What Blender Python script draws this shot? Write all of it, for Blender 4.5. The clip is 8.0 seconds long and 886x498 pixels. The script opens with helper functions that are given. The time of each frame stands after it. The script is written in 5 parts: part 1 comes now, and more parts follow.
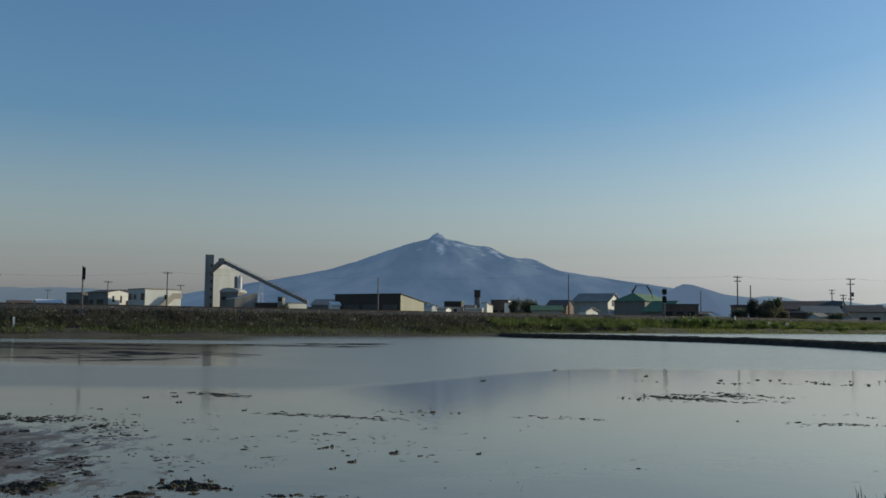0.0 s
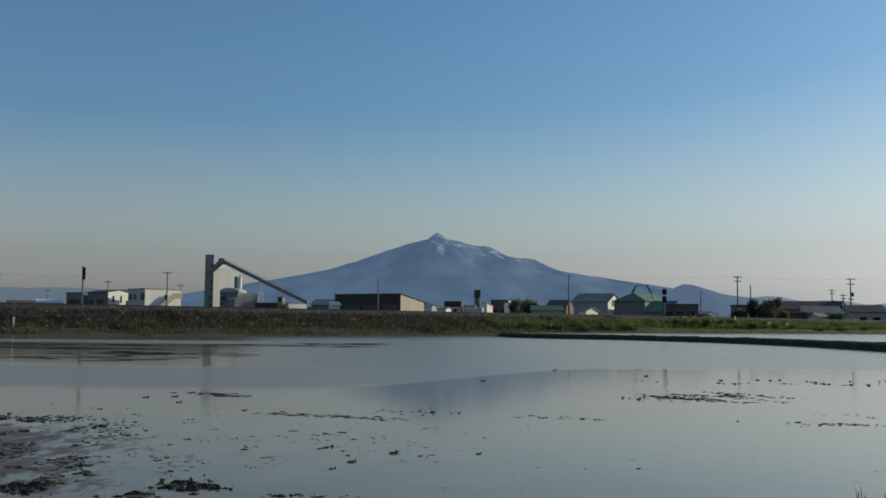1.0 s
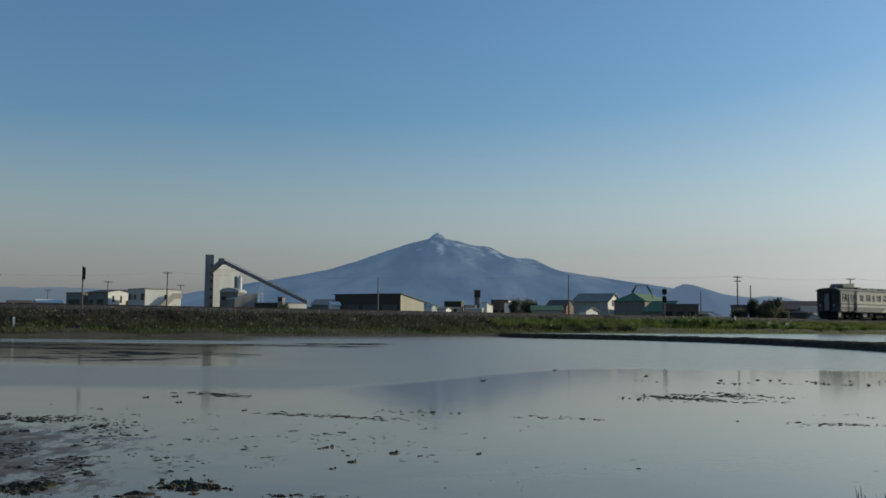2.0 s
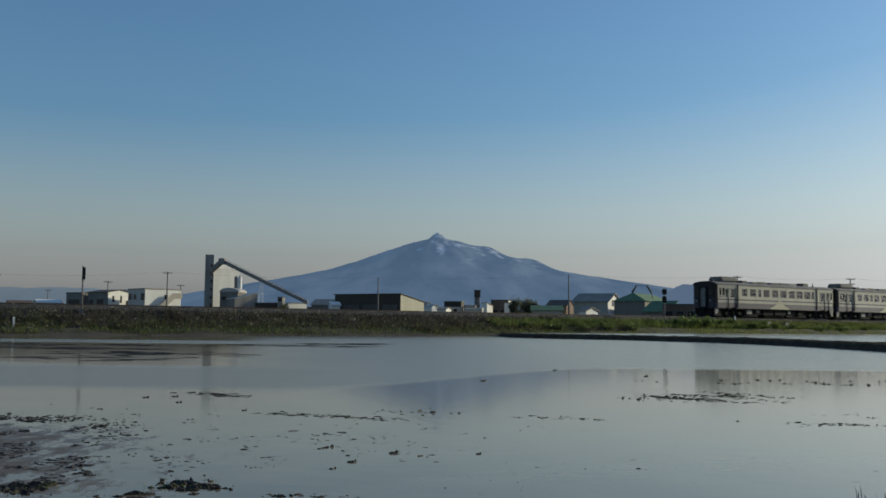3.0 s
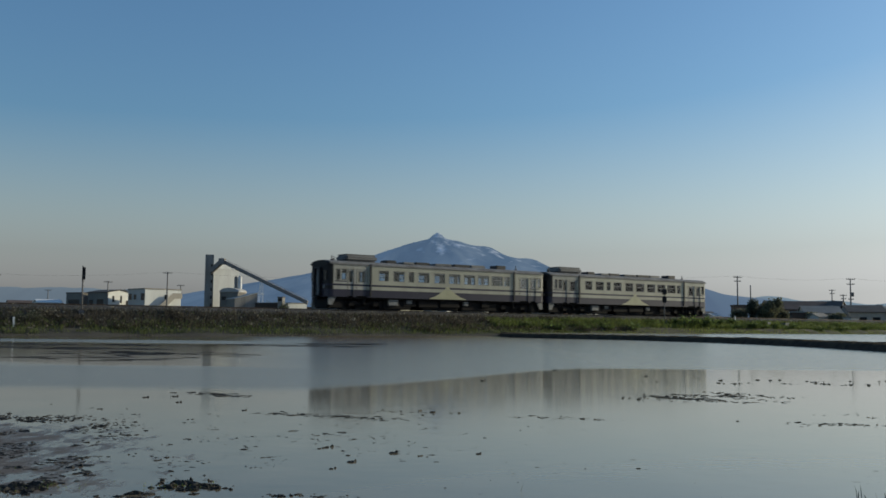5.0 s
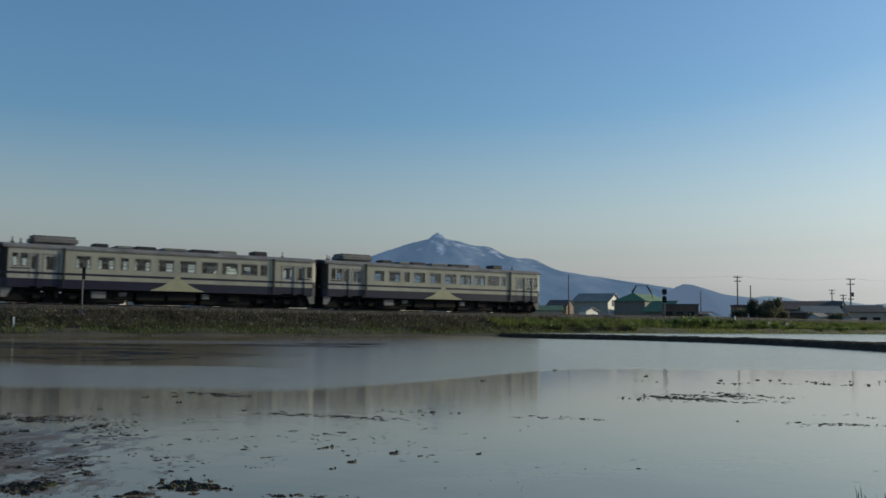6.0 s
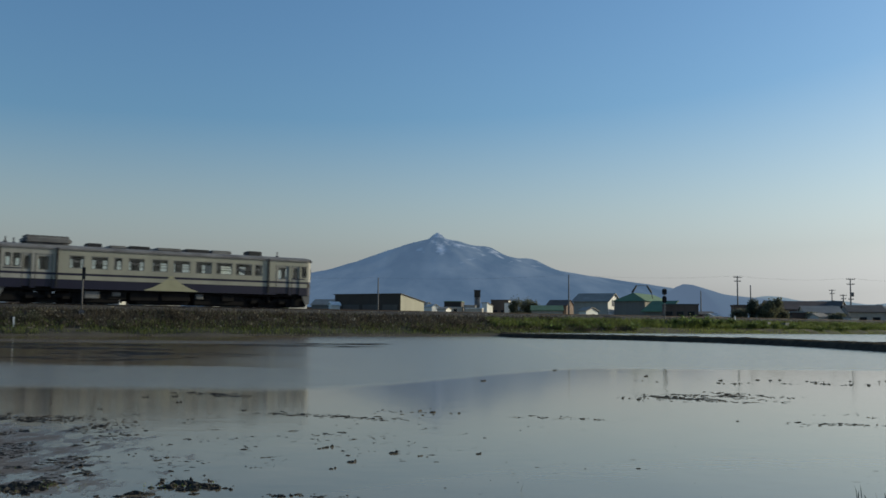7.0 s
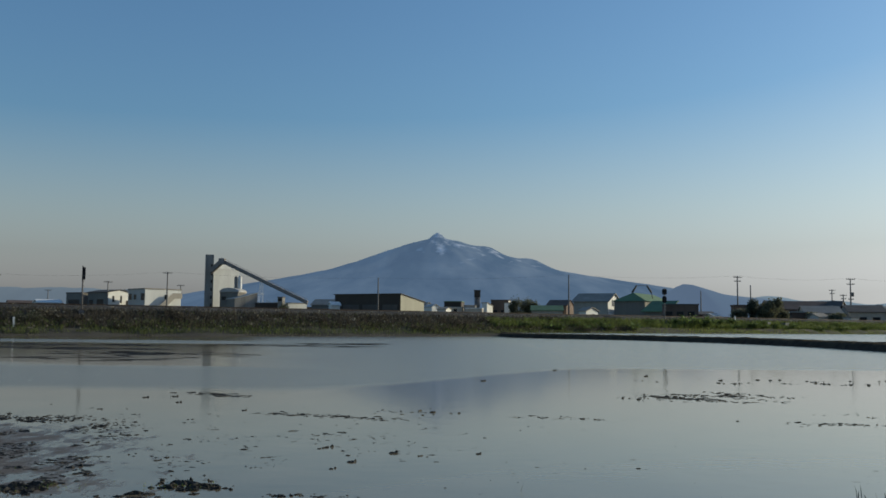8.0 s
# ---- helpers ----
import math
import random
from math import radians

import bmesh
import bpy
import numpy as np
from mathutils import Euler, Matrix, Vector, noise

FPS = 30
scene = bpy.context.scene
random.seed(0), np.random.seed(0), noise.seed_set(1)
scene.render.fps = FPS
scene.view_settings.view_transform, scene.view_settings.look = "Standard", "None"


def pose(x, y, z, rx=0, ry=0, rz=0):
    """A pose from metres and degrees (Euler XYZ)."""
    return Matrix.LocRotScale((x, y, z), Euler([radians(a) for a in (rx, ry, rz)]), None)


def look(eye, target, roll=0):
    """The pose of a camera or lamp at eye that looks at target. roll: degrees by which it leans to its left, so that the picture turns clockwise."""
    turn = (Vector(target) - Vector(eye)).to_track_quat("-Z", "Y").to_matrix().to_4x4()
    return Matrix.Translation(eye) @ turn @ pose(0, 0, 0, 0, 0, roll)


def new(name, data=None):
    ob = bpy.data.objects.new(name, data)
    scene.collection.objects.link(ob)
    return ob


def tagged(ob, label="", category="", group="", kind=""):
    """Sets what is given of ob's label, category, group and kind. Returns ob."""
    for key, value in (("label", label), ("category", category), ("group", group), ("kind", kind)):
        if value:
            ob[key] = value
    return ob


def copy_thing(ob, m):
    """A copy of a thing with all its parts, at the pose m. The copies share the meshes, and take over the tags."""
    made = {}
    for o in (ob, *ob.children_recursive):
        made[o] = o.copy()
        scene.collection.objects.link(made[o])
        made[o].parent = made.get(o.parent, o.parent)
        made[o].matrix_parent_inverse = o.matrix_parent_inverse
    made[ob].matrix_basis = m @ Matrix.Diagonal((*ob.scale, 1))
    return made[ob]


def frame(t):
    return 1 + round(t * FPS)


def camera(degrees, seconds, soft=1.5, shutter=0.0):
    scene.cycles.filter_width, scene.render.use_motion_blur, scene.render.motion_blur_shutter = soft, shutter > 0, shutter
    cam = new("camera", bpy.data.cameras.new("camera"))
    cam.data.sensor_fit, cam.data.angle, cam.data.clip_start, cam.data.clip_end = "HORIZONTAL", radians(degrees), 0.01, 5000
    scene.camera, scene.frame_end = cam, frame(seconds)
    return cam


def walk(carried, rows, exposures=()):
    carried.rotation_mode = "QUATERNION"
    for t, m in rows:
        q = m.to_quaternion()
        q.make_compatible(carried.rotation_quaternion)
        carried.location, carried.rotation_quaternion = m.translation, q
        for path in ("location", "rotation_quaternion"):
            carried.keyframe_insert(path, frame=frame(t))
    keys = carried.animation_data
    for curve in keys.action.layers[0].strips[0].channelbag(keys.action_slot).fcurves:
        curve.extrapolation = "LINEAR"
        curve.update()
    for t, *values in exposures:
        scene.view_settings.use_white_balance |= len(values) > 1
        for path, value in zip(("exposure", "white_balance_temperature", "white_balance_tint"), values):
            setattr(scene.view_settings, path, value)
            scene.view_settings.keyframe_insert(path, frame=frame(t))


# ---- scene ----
cam = camera(52.2, 8.0, soft=1.6, shutter=0.2)
EYE = (0.0, 0.0, 1.0)
VIEW = look(EYE, (0.0, 100.0, 9.5), 0.55)
walk(cam, [(0.0, VIEW), (8.0, VIEW)], [(0.0, 0.12, 7450, 0), (4.5, 0.14, 7450, 0), (5.5, 0.20, 7450, 0), (7.3, 0.22, 7450, 0), (8.0, 0.17, 7450, 0)])

# ---- light ----
SUN_AZ, SUN_EL = 67.0, 15.9          # degrees clockwise from +y, and above the horizon
world = bpy.data.worlds.new("sky")
scene.world = world
world.use_nodes = True
wn = world.node_tree.nodes
sky = wn.new("ShaderNodeTexSky")
sky.sky_type = 'NISHITA'
sky.sun_disc = False
sky.sun_elevation, sky.sun_rotation = radians(SUN_EL), radians(SUN_AZ)
sky.altitude, sky.air_density, sky.dust_density, sky.ozone_density = 0, 1.395, 1.171, 6.87
wn["Background"].inputs["Strength"].default_value = 0.1374
vivid = wn.new("ShaderNodeHueSaturation")
# the less blue the air, the hazier and greyer it is
tone, ratio, haze = wn.new("ShaderNodeSeparateColor"), wn.new("ShaderNodeMath"), wn.new("ShaderNodeMapRange")
ratio.operation = 'DIVIDE'
haze.inputs[1].default_value, haze.inputs[2].default_value = 0.814, 1.646
haze.inputs[3].default_value, haze.inputs[4].default_value = 0.069, 0.974
world.node_tree.links.new(sky.outputs[0], tone.inputs[0])
world.node_tree.links.new(tone.outputs[2], ratio.inputs[0])
world.node_tree.links.new(tone.outputs[1], ratio.inputs[1])
world.node_tree.links.new(ratio.outputs[0], haze.inputs[0])
world.node_tree.links.new(haze.outputs[0], vivid.inputs["Saturation"])
world.node_tree.links.new(sky.outputs[0], vivid.inputs["Color"])
# thin spring haze cools the whole sky a little
cool = wn.new("ShaderNodeMix")
cool.data_type, cool.blend_type = 'RGBA', 'MULTIPLY'
cool.inputs[0].default_value, cool.inputs[7].default_value = 1.0, (0.825, 0.86, 0.975, 1)
world.node_tree.links.new(vivid.outputs[0], cool.inputs[6])
# the lowest, least blue air has a faint lilac cast
lilac, cast = wn.new("ShaderNodeMix"), wn.new("ShaderNodeMapRange")
lilac.data_type, lilac.blend_type = 'RGBA', 'MULTIPLY'
lilac.inputs[7].default_value = (0.995, 0.99, 1.035, 1)
cast.inputs[1].default_value, cast.inputs[2].default_value = 0.85, 1.25
cast.inputs[3].default_value, cast.inputs[4].default_value = 1.0, 0.0
world.node_tree.links.new(ratio.outputs[0], cast.inputs[0])
world.node_tree.links.new(cast.outputs[0], lilac.inputs[0])
world.node_tree.links.new(cool.outputs[2], lilac.inputs[6])
world.node_tree.links.new(lilac.outputs[2], wn["Background"].inputs["Color"])

lamp = bpy.data.lights.new("sun", 'SUN')
lamp.energy, lamp.angle, lamp.color = 3.0, radians(0.6), (1.0, 0.92, 0.80)
sun = new("sun", lamp)
sd = Vector((math.sin(radians(SUN_AZ)) * math.cos(radians(SUN_EL)), math.cos(radians(SUN_AZ)) * math.cos(radians(SUN_EL)), math.sin(radians(SUN_EL))))
sun.matrix_world = look(sd * 200, (0, 0, 0))


# ---- materials ----
def mat(name, c1, c2=None, scale=3.0, rough=0.8, metal=0.0, bump=0.0, bscale=None, rand=0.0, stretch=(1, 1, 1), spec=0.4, island=False):
    """Two colours mixed by noise at two scales, with optional relief and piece-to-piece variation."""
    m = bpy.data.materials.new(name)
    m.use_nodes = True
    n, l = m.node_tree.nodes, m.node_tree.links
    b = n["Principled BSDF"]
    b.inputs["Roughness"].default_value, b.inputs["Metallic"].default_value = rough, metal
    b.inputs["Specular IOR Level"].default_value = spec
    c2 = c2 or tuple(v * 0.72 for v in c1)
    co = n.new("ShaderNodeTexCoord")
    mp = n.new("ShaderNodeMapping")
    mp.inputs["Scale"].default_value = stretch
    l.new(co.outputs["Object"], mp.inputs["Vector"])
    n1 = n.new("ShaderNodeTexNoise")
    n1.inputs["Scale"].default_value, n1.inputs["Detail"].default_value = scale, 6
    n2 = n.new("ShaderNodeTexNoise")
    n2.inputs["Scale"].default_value, n2.inputs["Detail"].default_value = scale * 9, 3
    l.new(mp.outputs[0], n1.inputs["Vector"]), l.new(mp.outputs[0], n2.inputs["Vector"])
    ad = n.new("ShaderNodeMath")
    ad.operation = 'MULTIPLY_ADD'
    ad.inputs[1].default_value = 0.35
    l.new(n2.outputs[0], ad.inputs[0]), l.new(n1.outputs[0], ad.inputs[2])
    rp = n.new("ShaderNodeMapRange")
    rp.inputs[1].default_value, rp.inputs[2].default_value = 0.45, 0.9
    l.new(ad.outputs[0], rp.inputs[0])
    mx = n.new("ShaderNodeMix")
    mx.data_type = 'RGBA'
    mx.inputs[6].default_value, mx.inputs[7].default_value = (*c1, 1), (*c2, 1)
    l.new(rp.outputs[0], mx.inputs[0])
    out = mx.outputs[2]
    if rand:
        if island:
            r = n.new("ShaderNodeNewGeometry").outputs["Random Per Island"]
        else:
            r = n.new("ShaderNodeObjectInfo").outputs["Random"]
        hv = n.new("ShaderNodeHueSaturation")
        mr = n.new("ShaderNodeMapRange")
        mr.inputs[3].default_value, mr.inputs[4].default_value = 1 - rand, 1 + rand
        l.new(r, mr.inputs[0]), l.new(mr.outputs[0], hv.inputs["Value"]), l.new(out, hv.inputs["Color"])
        out = hv.outputs[0]
    l.new(out, b.inputs["Base Color"])
    if bump:
        bp = n.new("ShaderNodeBump")
        bp.inputs["Strength"].default_value, bp.inputs["Distance"].default_value = bump, 0.05
        nb = n.new("ShaderNodeTexNoise")
        nb.inputs["Scale"].default_value, nb.inputs["Detail"].default_value = bscale or scale * 12, 5
        l.new(mp.outputs[0], nb.inputs["Vector"]), l.new(nb.outputs[0], bp.inputs["Height"]), l.new(bp.outputs[0], b.inputs["Normal"])
    return m


def glass_mat(name, tint, gloss=0.04):
    m = bpy.data.materials.new(name)
    m.use_nodes = True
    n, l = m.node_tree.nodes, m.node_tree.links
    n.remove(n["Principled BSDF"])
    tr, gl, fr, mx = n.new("ShaderNodeBsdfTransparent"), n.new("ShaderNodeBsdfGlossy"), n.new("ShaderNodeFresnel"), n.new("ShaderNodeMixShader")
    tr.inputs[0].default_value = (*tint, 1)
    gl.inputs["Roughness"].default_value = gloss
    l.new(fr.outputs[0], mx.inputs[0]), l.new(tr.outputs[0], mx.inputs[1]), l.new(gl.outputs[0], mx.inputs[2])
    l.new(mx.outputs[0], n["Material Output"].inputs[0])
    return m


def water_mat(name):
    """Thin water over mud: calm near the shore where the camera stands, ruffled by wind farther out."""
    m = bpy.data.materials.new(name)
    m.use_nodes = True
    n, l = m.node_tree.nodes, m.node_tree.links
    b = n["Principled BSDF"]
    b.inputs["IOR"].default_value = 1.33
    b.inputs["Specular IOR Level"].default_value = 0.45
    co = n.new("ShaderNodeTexCoord")
    sep = n.new("ShaderNodeSeparateXYZ")
    l.new(co.outputs["Object"], sep.inputs[0])
    mud = n.new("ShaderNodeTexNoise")
    mud.inputs["Scale"].default_value, mud.inputs["Detail"].default_value = 1.3, 9
    l.new(co.outputs["Object"], mud.inputs["Vector"])
    cr = n.new("ShaderNodeValToRGB")
    cr.color_ramp.elements[0].color, cr.color_ramp.elements[1].color = (0.11, 0.078, 0.048, 1), (0.175, 0.126, 0.078, 1)
    cr.color_ramp.elements[0].position, cr.color_ramp.elements[1].position = 0.35, 0.65
    l.new(mud.outputs[0], cr.inputs[0])
    # sunlight scattered by muddy water, painted as colour growing paler to the right
    sun_scatter = n.new("ShaderNodeMix")
    sun_scatter.data_type = 'RGBA'
    sun_scatter.inputs[7].default_value = (0.41, 0.36, 0.245, 1)
    sunward = n.new("ShaderNodeMapRange")
    sunward.inputs[1].default_value, sunward.inputs[2].default_value = -3.0, 4.5
    sunward.inputs[4].default_value = 0.82
    l.new(sep.outputs[0], sunward.inputs[0]), l.new(sunward.outputs[0], sun_scatter.inputs[0]), l.new(cr.outputs[0], sun_scatter.inputs[6])
    # wind: far water and a patchy noise
    wind = n.new("ShaderNodeTexNoise")
    wind.inputs["Scale"].default_value, wind.inputs["Detail"].default_value = 0.05, 3
    wmp = n.new("ShaderNodeMapping")
    wmp.inputs["Scale"].default_value = (0.35, 1.4, 1)
    l.new(co.outputs["Object"], wmp.inputs[0]), l.new(wmp.outputs[0], wind.inputs["Vector"])
    def shifted(a, k, c):
        """a * k + c, each a socket or a number."""
        q = n.new("ShaderNodeMath")
        q.operation = 'MULTIPLY_ADD'
        for s, v in zip(q.inputs, (a, k, c)):
            if isinstance(v, (int, float)):
                s.default_value = v
            else:
                l.new(v, s)
        return q.outputs[0]

    def step(a, lo, hi):
        q = n.new("ShaderNodeMapRange")
        q.interpolation_type = 'SMOOTHSTEP'
        q.inputs[1].default_value, q.inputs[2].default_value = lo, hi
        l.new(a, q.inputs[0])
        return q.outputs[0]
    # the wind's edge: near the camera on the low side, farther out on the high side
    out_far = step(shifted(wind.outputs[0], 3.0, shifted(step(sep.outputs[0], -2.8, 4.2), -8.6, sep.outputs[1])), 14.7, 16.4)
    gust = n.new("ShaderNodeTexNoise")
    gust.inputs["Scale"].default_value, gust.inputs["Detail"].default_value = 0.30, 4
    gmp = n.new("ShaderNodeMapping")
    gmp.inputs["Scale"].default_value = (0.35, 1.0, 1)
    l.new(co.outputs["Object"], gmp.inputs[0]), l.new(gmp.outputs[0], gust.inputs["Vector"])
    lee_far = step(shifted(gust.outputs[0], 14.0, sep.outputs[1]), 27.0, 30.0)
    lee_side = step(shifted(sep.outputs[1], 0.22, shifted(wind.outputs[0], 5.0, sep.outputs[0])), 0.5, 5.5)
    lee = n.new("ShaderNodeMath")            # calm again under the bank in the far corner
    lee.operation = 'MAXIMUM'
    inv = shifted(lee_far, -1.0, 1.0)
    l.new(inv, lee.inputs[0]), l.new(lee_side, lee.inputs[1])
    ruffle = n.new("ShaderNodeMath")
    ruffle.operation = 'MULTIPLY'
    l.new(out_far, ruffle.inputs[0]), l.new(lee.outputs[0], ruffle.inputs[1])
    # a bright streak of ruffled water a little off the far shore
    near_edge = step(shifted(gust.outputs[0], 3.0, sep.outputs[1]), 46.5, 48.0)
    far_edge = step(shifted(gust.outputs[0], -2.0, sep.outputs[1]), 52.0, 54.0)
    streak, both = n.new("ShaderNodeMath"), n.new("ShaderNodeMath")
    streak.operation, both.operation = 'SUBTRACT', 'MAXIMUM'
    streak.use_clamp = True
    l.new(near_edge, streak.inputs[0]), l.new(far_edge, streak.inputs[1])
    l.new(streak.outputs[0], both.inputs[0]), l.new(ruffle.outputs[0], both.inputs[1])
    ruffle = both
    rr = n.new("ShaderNodeMapRange")
    rr.inputs[3].default_value, rr.inputs[4].default_value = 0.094, 0.21
    l.new(ruffle.outputs[0], rr.inputs[0])
    # scum and silt dull the shallow side
    silt = shifted(step(shifted(sep.outputs[0], -1.0, 0.0), 1.2, 4.0), 0.006, rr.outputs[0])
    # mud that just breaks the surface, mostly towards the low corner of the field
    low = n.new("ShaderNodeMath")
    low.operation = 'MULTIPLY_ADD'
    low.inputs[1].default_value = -0.25
    neg = n.new("ShaderNodeMath")
    neg.operation = 'MULTIPLY'
    neg.inputs[1].default_value = -1.0
    l.new(sep.outputs[0], neg.inputs[0]), l.new(sep.outputs[1], low.inputs[0]), l.new(neg.outputs[0], low.inputs[2])
    lw = n.new("ShaderNodeMapRange")
    lw.inputs[1].default_value, lw.inputs[2].default_value = -0.5, 2.0
    lw.inputs[3].default_value, lw.inputs[4].default_value = -0.12, 0.17
    l.new(low.outputs[0], lw.inputs[0])
    ex = n.new("ShaderNodeTexNoise")
    ex.inputs["Scale"].default_value, ex.inputs["Detail"].default_value, ex.inputs["Roughness"].default_value = 4.5, 10, 0.75
    emp = n.new("ShaderNodeMapping")
    emp.inputs["Scale"].default_value = (0.8, 0.40, 1)
    l.new(co.outputs["Object"], emp.inputs[0]), l.new(emp.outputs[0], ex.inputs["Vector"])
    es = n.new("ShaderNodeMath")
    l.new(ex.outputs[0], es.inputs[0]), l.new(shifted(step(sep.outputs[1], 7.5, 11.0), -0.3, lw.outputs[0]), es.inputs[1])
    em = n.new("ShaderNodeMapRange")
    em.inputs[1].default_value, em.inputs[2].default_value = 0.51, 0.66
    l.new(es.outputs[0], em.inputs[0])
    rm = n.new("ShaderNodeMix")
    rm.inputs[3].default_value = 0.6
    l.new(em.outputs[0], rm.inputs[0]), l.new(silt, rm.inputs[2]), l.new(rm.outputs[0], b.inputs["Roughness"])
    cm = n.new("ShaderNodeMix")
    cm.data_type = 'RGBA'
    cm.inputs[7].default_value = (0.125, 0.095, 0.07, 1)
    l.new(em.outputs[0], cm.inputs[0]), l.new(sun_scatter.outputs[2], cm.inputs[6]), l.new(cm.outputs[2], b.inputs["Base Color"])
    rip = n.new("ShaderNodeTexNoise")
    rip.inputs["Scale"].default_value, rip.inputs["Detail"].default_value = 5.0, 4
    rmp = n.new("ShaderNodeMapping")
    rmp.inputs["Scale"].default_value = (0.5, 1.0, 1)
    l.new(co.outputs["Object"], rmp.inputs[0]), l.new(rmp.outputs[0], rip.inputs["Vector"])
    bp = n.new("ShaderNodeBump")
    bp.inputs["Distance"].default_value = 0.05
    br = n.new("ShaderNodeMapRange")
    br.inputs[3].default_value, br.inputs[4].default_value = 0.018, 0.08
    l.new(ruffle.outputs[0], br.inputs[0]), l.new(br.outputs[0], bp.inputs["Strength"])
    l.new(rip.outputs[0], bp.inputs["Height"])
    # wind ripples turn their steep faces down the wind
    lean, tilt, whole = n.new("ShaderNodeVectorMath"), n.new("ShaderNodeVectorMath"), n.new("ShaderNodeVectorMath")
    lean.operation, tilt.operation, whole.operation = 'SCALE', 'ADD', 'NORMALIZE'
    lean.inputs[0].default_value = (0.0, -0.012, 0.0)
    l.new(ruffle.outputs[0], lean.inputs["Scale"])
    l.new(bp.outputs[0], tilt.inputs[0]), l.new(lean.outputs[0], tilt.inputs[1]), l.new(tilt.outputs[0], whole.inputs[0])
    l.new(whole.outputs[0], b.inputs["Normal"])
    return m


def mountain_mat(name, low, high, snow, air):
    """Far slopes of forest with blue haze put into colour and glow, and streaks of snow in the upper gullies."""
    m = bpy.data.materials.new(name)
    m.use_nodes = True
    n, l = m.node_tree.nodes, m.node_tree.links
    b = n["Principled BSDF"]
    b.inputs["Roughness"].default_value = 1.0
    b.inputs["Emission Color"].default_value, b.inputs["Emission Strength"].default_value = (*air, 1), 1.0     # haze of the blue air, put in as a glow
    b.inputs["Specular IOR Level"].default_value = 0.0
    co = n.new("ShaderNodeTexCoord")
    sep = n.new("ShaderNodeSeparateXYZ")
    l.new(co.outputs["Object"], sep.inputs[0])
    n1 = n.new("ShaderNodeTexNoise")
    n1.inputs["Scale"].default_value, n1.inputs["Detail"].default_value = 0.008, 7
    mp = n.new("ShaderNodeMapping")
    mp.inputs["Scale"].default_value = (1, 0.2, 0.35)
    l.new(co.outputs["Object"], mp.inputs[0]), l.new(mp.outputs[0], n1.inputs["Vector"])
    mx = n.new("ShaderNodeMix")
    mx.data_type = 'RGBA'
    mx.inputs[6].default_value, mx.inputs[7].default_value = (*low, 1), (*high, 1)
    r1 = n.new("ShaderNodeMapRange")
    r1.inputs[1].default_value, r1.inputs[2].default_value = 0.38, 0.66
    l.new(n1.outputs[0], r1.inputs[0]), l.new(r1.outputs[0], mx.inputs[0])
    out = mx.outputs[2]
    if snow:
        n2 = n.new("ShaderNodeTexNoise")
        n2.inputs["Scale"].default_value, n2.inputs["Detail"].default_value = 0.022, 6
        mp2 = n.new("ShaderNodeMapping")
        mp2.inputs["Scale"].default_value = (1.0, 0.6, 0.36)
        l.new(co.outputs["Object"], mp2.inputs[0]), l.new(mp2.outputs[0], n2.inputs["Vector"])
        hz = n.new("ShaderNodeMapRange")
        hz.inputs[1].default_value, hz.inputs[2].default_value = 150, 350
        hz.inputs[3].default_value, hz.inputs[4].default_value = -0.30, 0.0
        l.new(sep.outputs[2], hz.inputs[0])
        ad = n.new("ShaderNodeMath")
        side = n.new("ShaderNodeMapRange")
        side.inputs[1].default_value, side.inputs[2].default_value = -220, 120
        side.inputs[3].default_value, side.inputs[4].default_value = -0.06, 0.015
        l.new(sep.outputs[0], side.inputs[0])
        a2 = n.new("ShaderNodeMath")
        l.new(side.outputs[0], a2.inputs[0]), l.new(hz.outputs[0], a2.inputs[1])
        # the gully under the summit holds the most snow
        from_mid, wide, gully = n.new("ShaderNodeMath"), n.new("ShaderNodeMath"), n.new("ShaderNodeMapRange")
        from_mid.operation, from_mid.inputs[1].default_value = 'SUBTRACT', 4.0
        wide.operation = 'ABSOLUTE'
        gully.inputs[1].default_value, gully.inputs[2].default_value = 8, 42
        gully.inputs[3].default_value, gully.inputs[4].default_value = 0.085, 0.0
        l.new(sep.outputs[0], from_mid.inputs[0]), l.new(from_mid.outputs[0], wide.inputs[0]), l.new(wide.outputs[0], gully.inputs[0])
        a3 = n.new("ShaderNodeMath")
        l.new(a2.outputs[0], a3.inputs[0]), l.new(gully.outputs[0], a3.inputs[1])
        l.new(n2.outputs[0], ad.inputs[0]), l.new(a3.outputs[0], ad.inputs[1])
        r2 = n.new("ShaderNodeMapRange")
        r2.inputs[1].default_value, r2.inputs[2].default_value = 0.46, 0.68
        l.new(ad.outputs[0], r2.inputs[0])
        mx2 = n.new("ShaderNodeMix")
        mx2.data_type = 'RGBA'
        mx2.inputs[7].default_value = (0.46, 0.455, 0.47, 1)
        l.new(r2.outputs[0], mx2.inputs[0]), l.new(out, mx2.inputs[6])
        out = mx2.outputs[2]
    l.new(out, b.inputs["Base Color"])
    return m


def leafy(m, share=0.45):
    """Let light pass through thin leaves."""
    n, l = m.node_tree.nodes, m.node_tree.links
    b = n["Principled BSDF"]
    tr, mx = n.new("ShaderNodeBsdfTranslucent"), n.new("ShaderNodeMixShader")
    l.new(b.inputs["Base Color"].links[0].from_socket, tr.inputs[0])
    mx.inputs[0].default_value = share
    l.new(b.outputs[0], mx.inputs[1]), l.new(tr.outputs[0], mx.inputs[2]), l.new(mx.outputs[0], n["Material Output"].inputs[0])
    return m


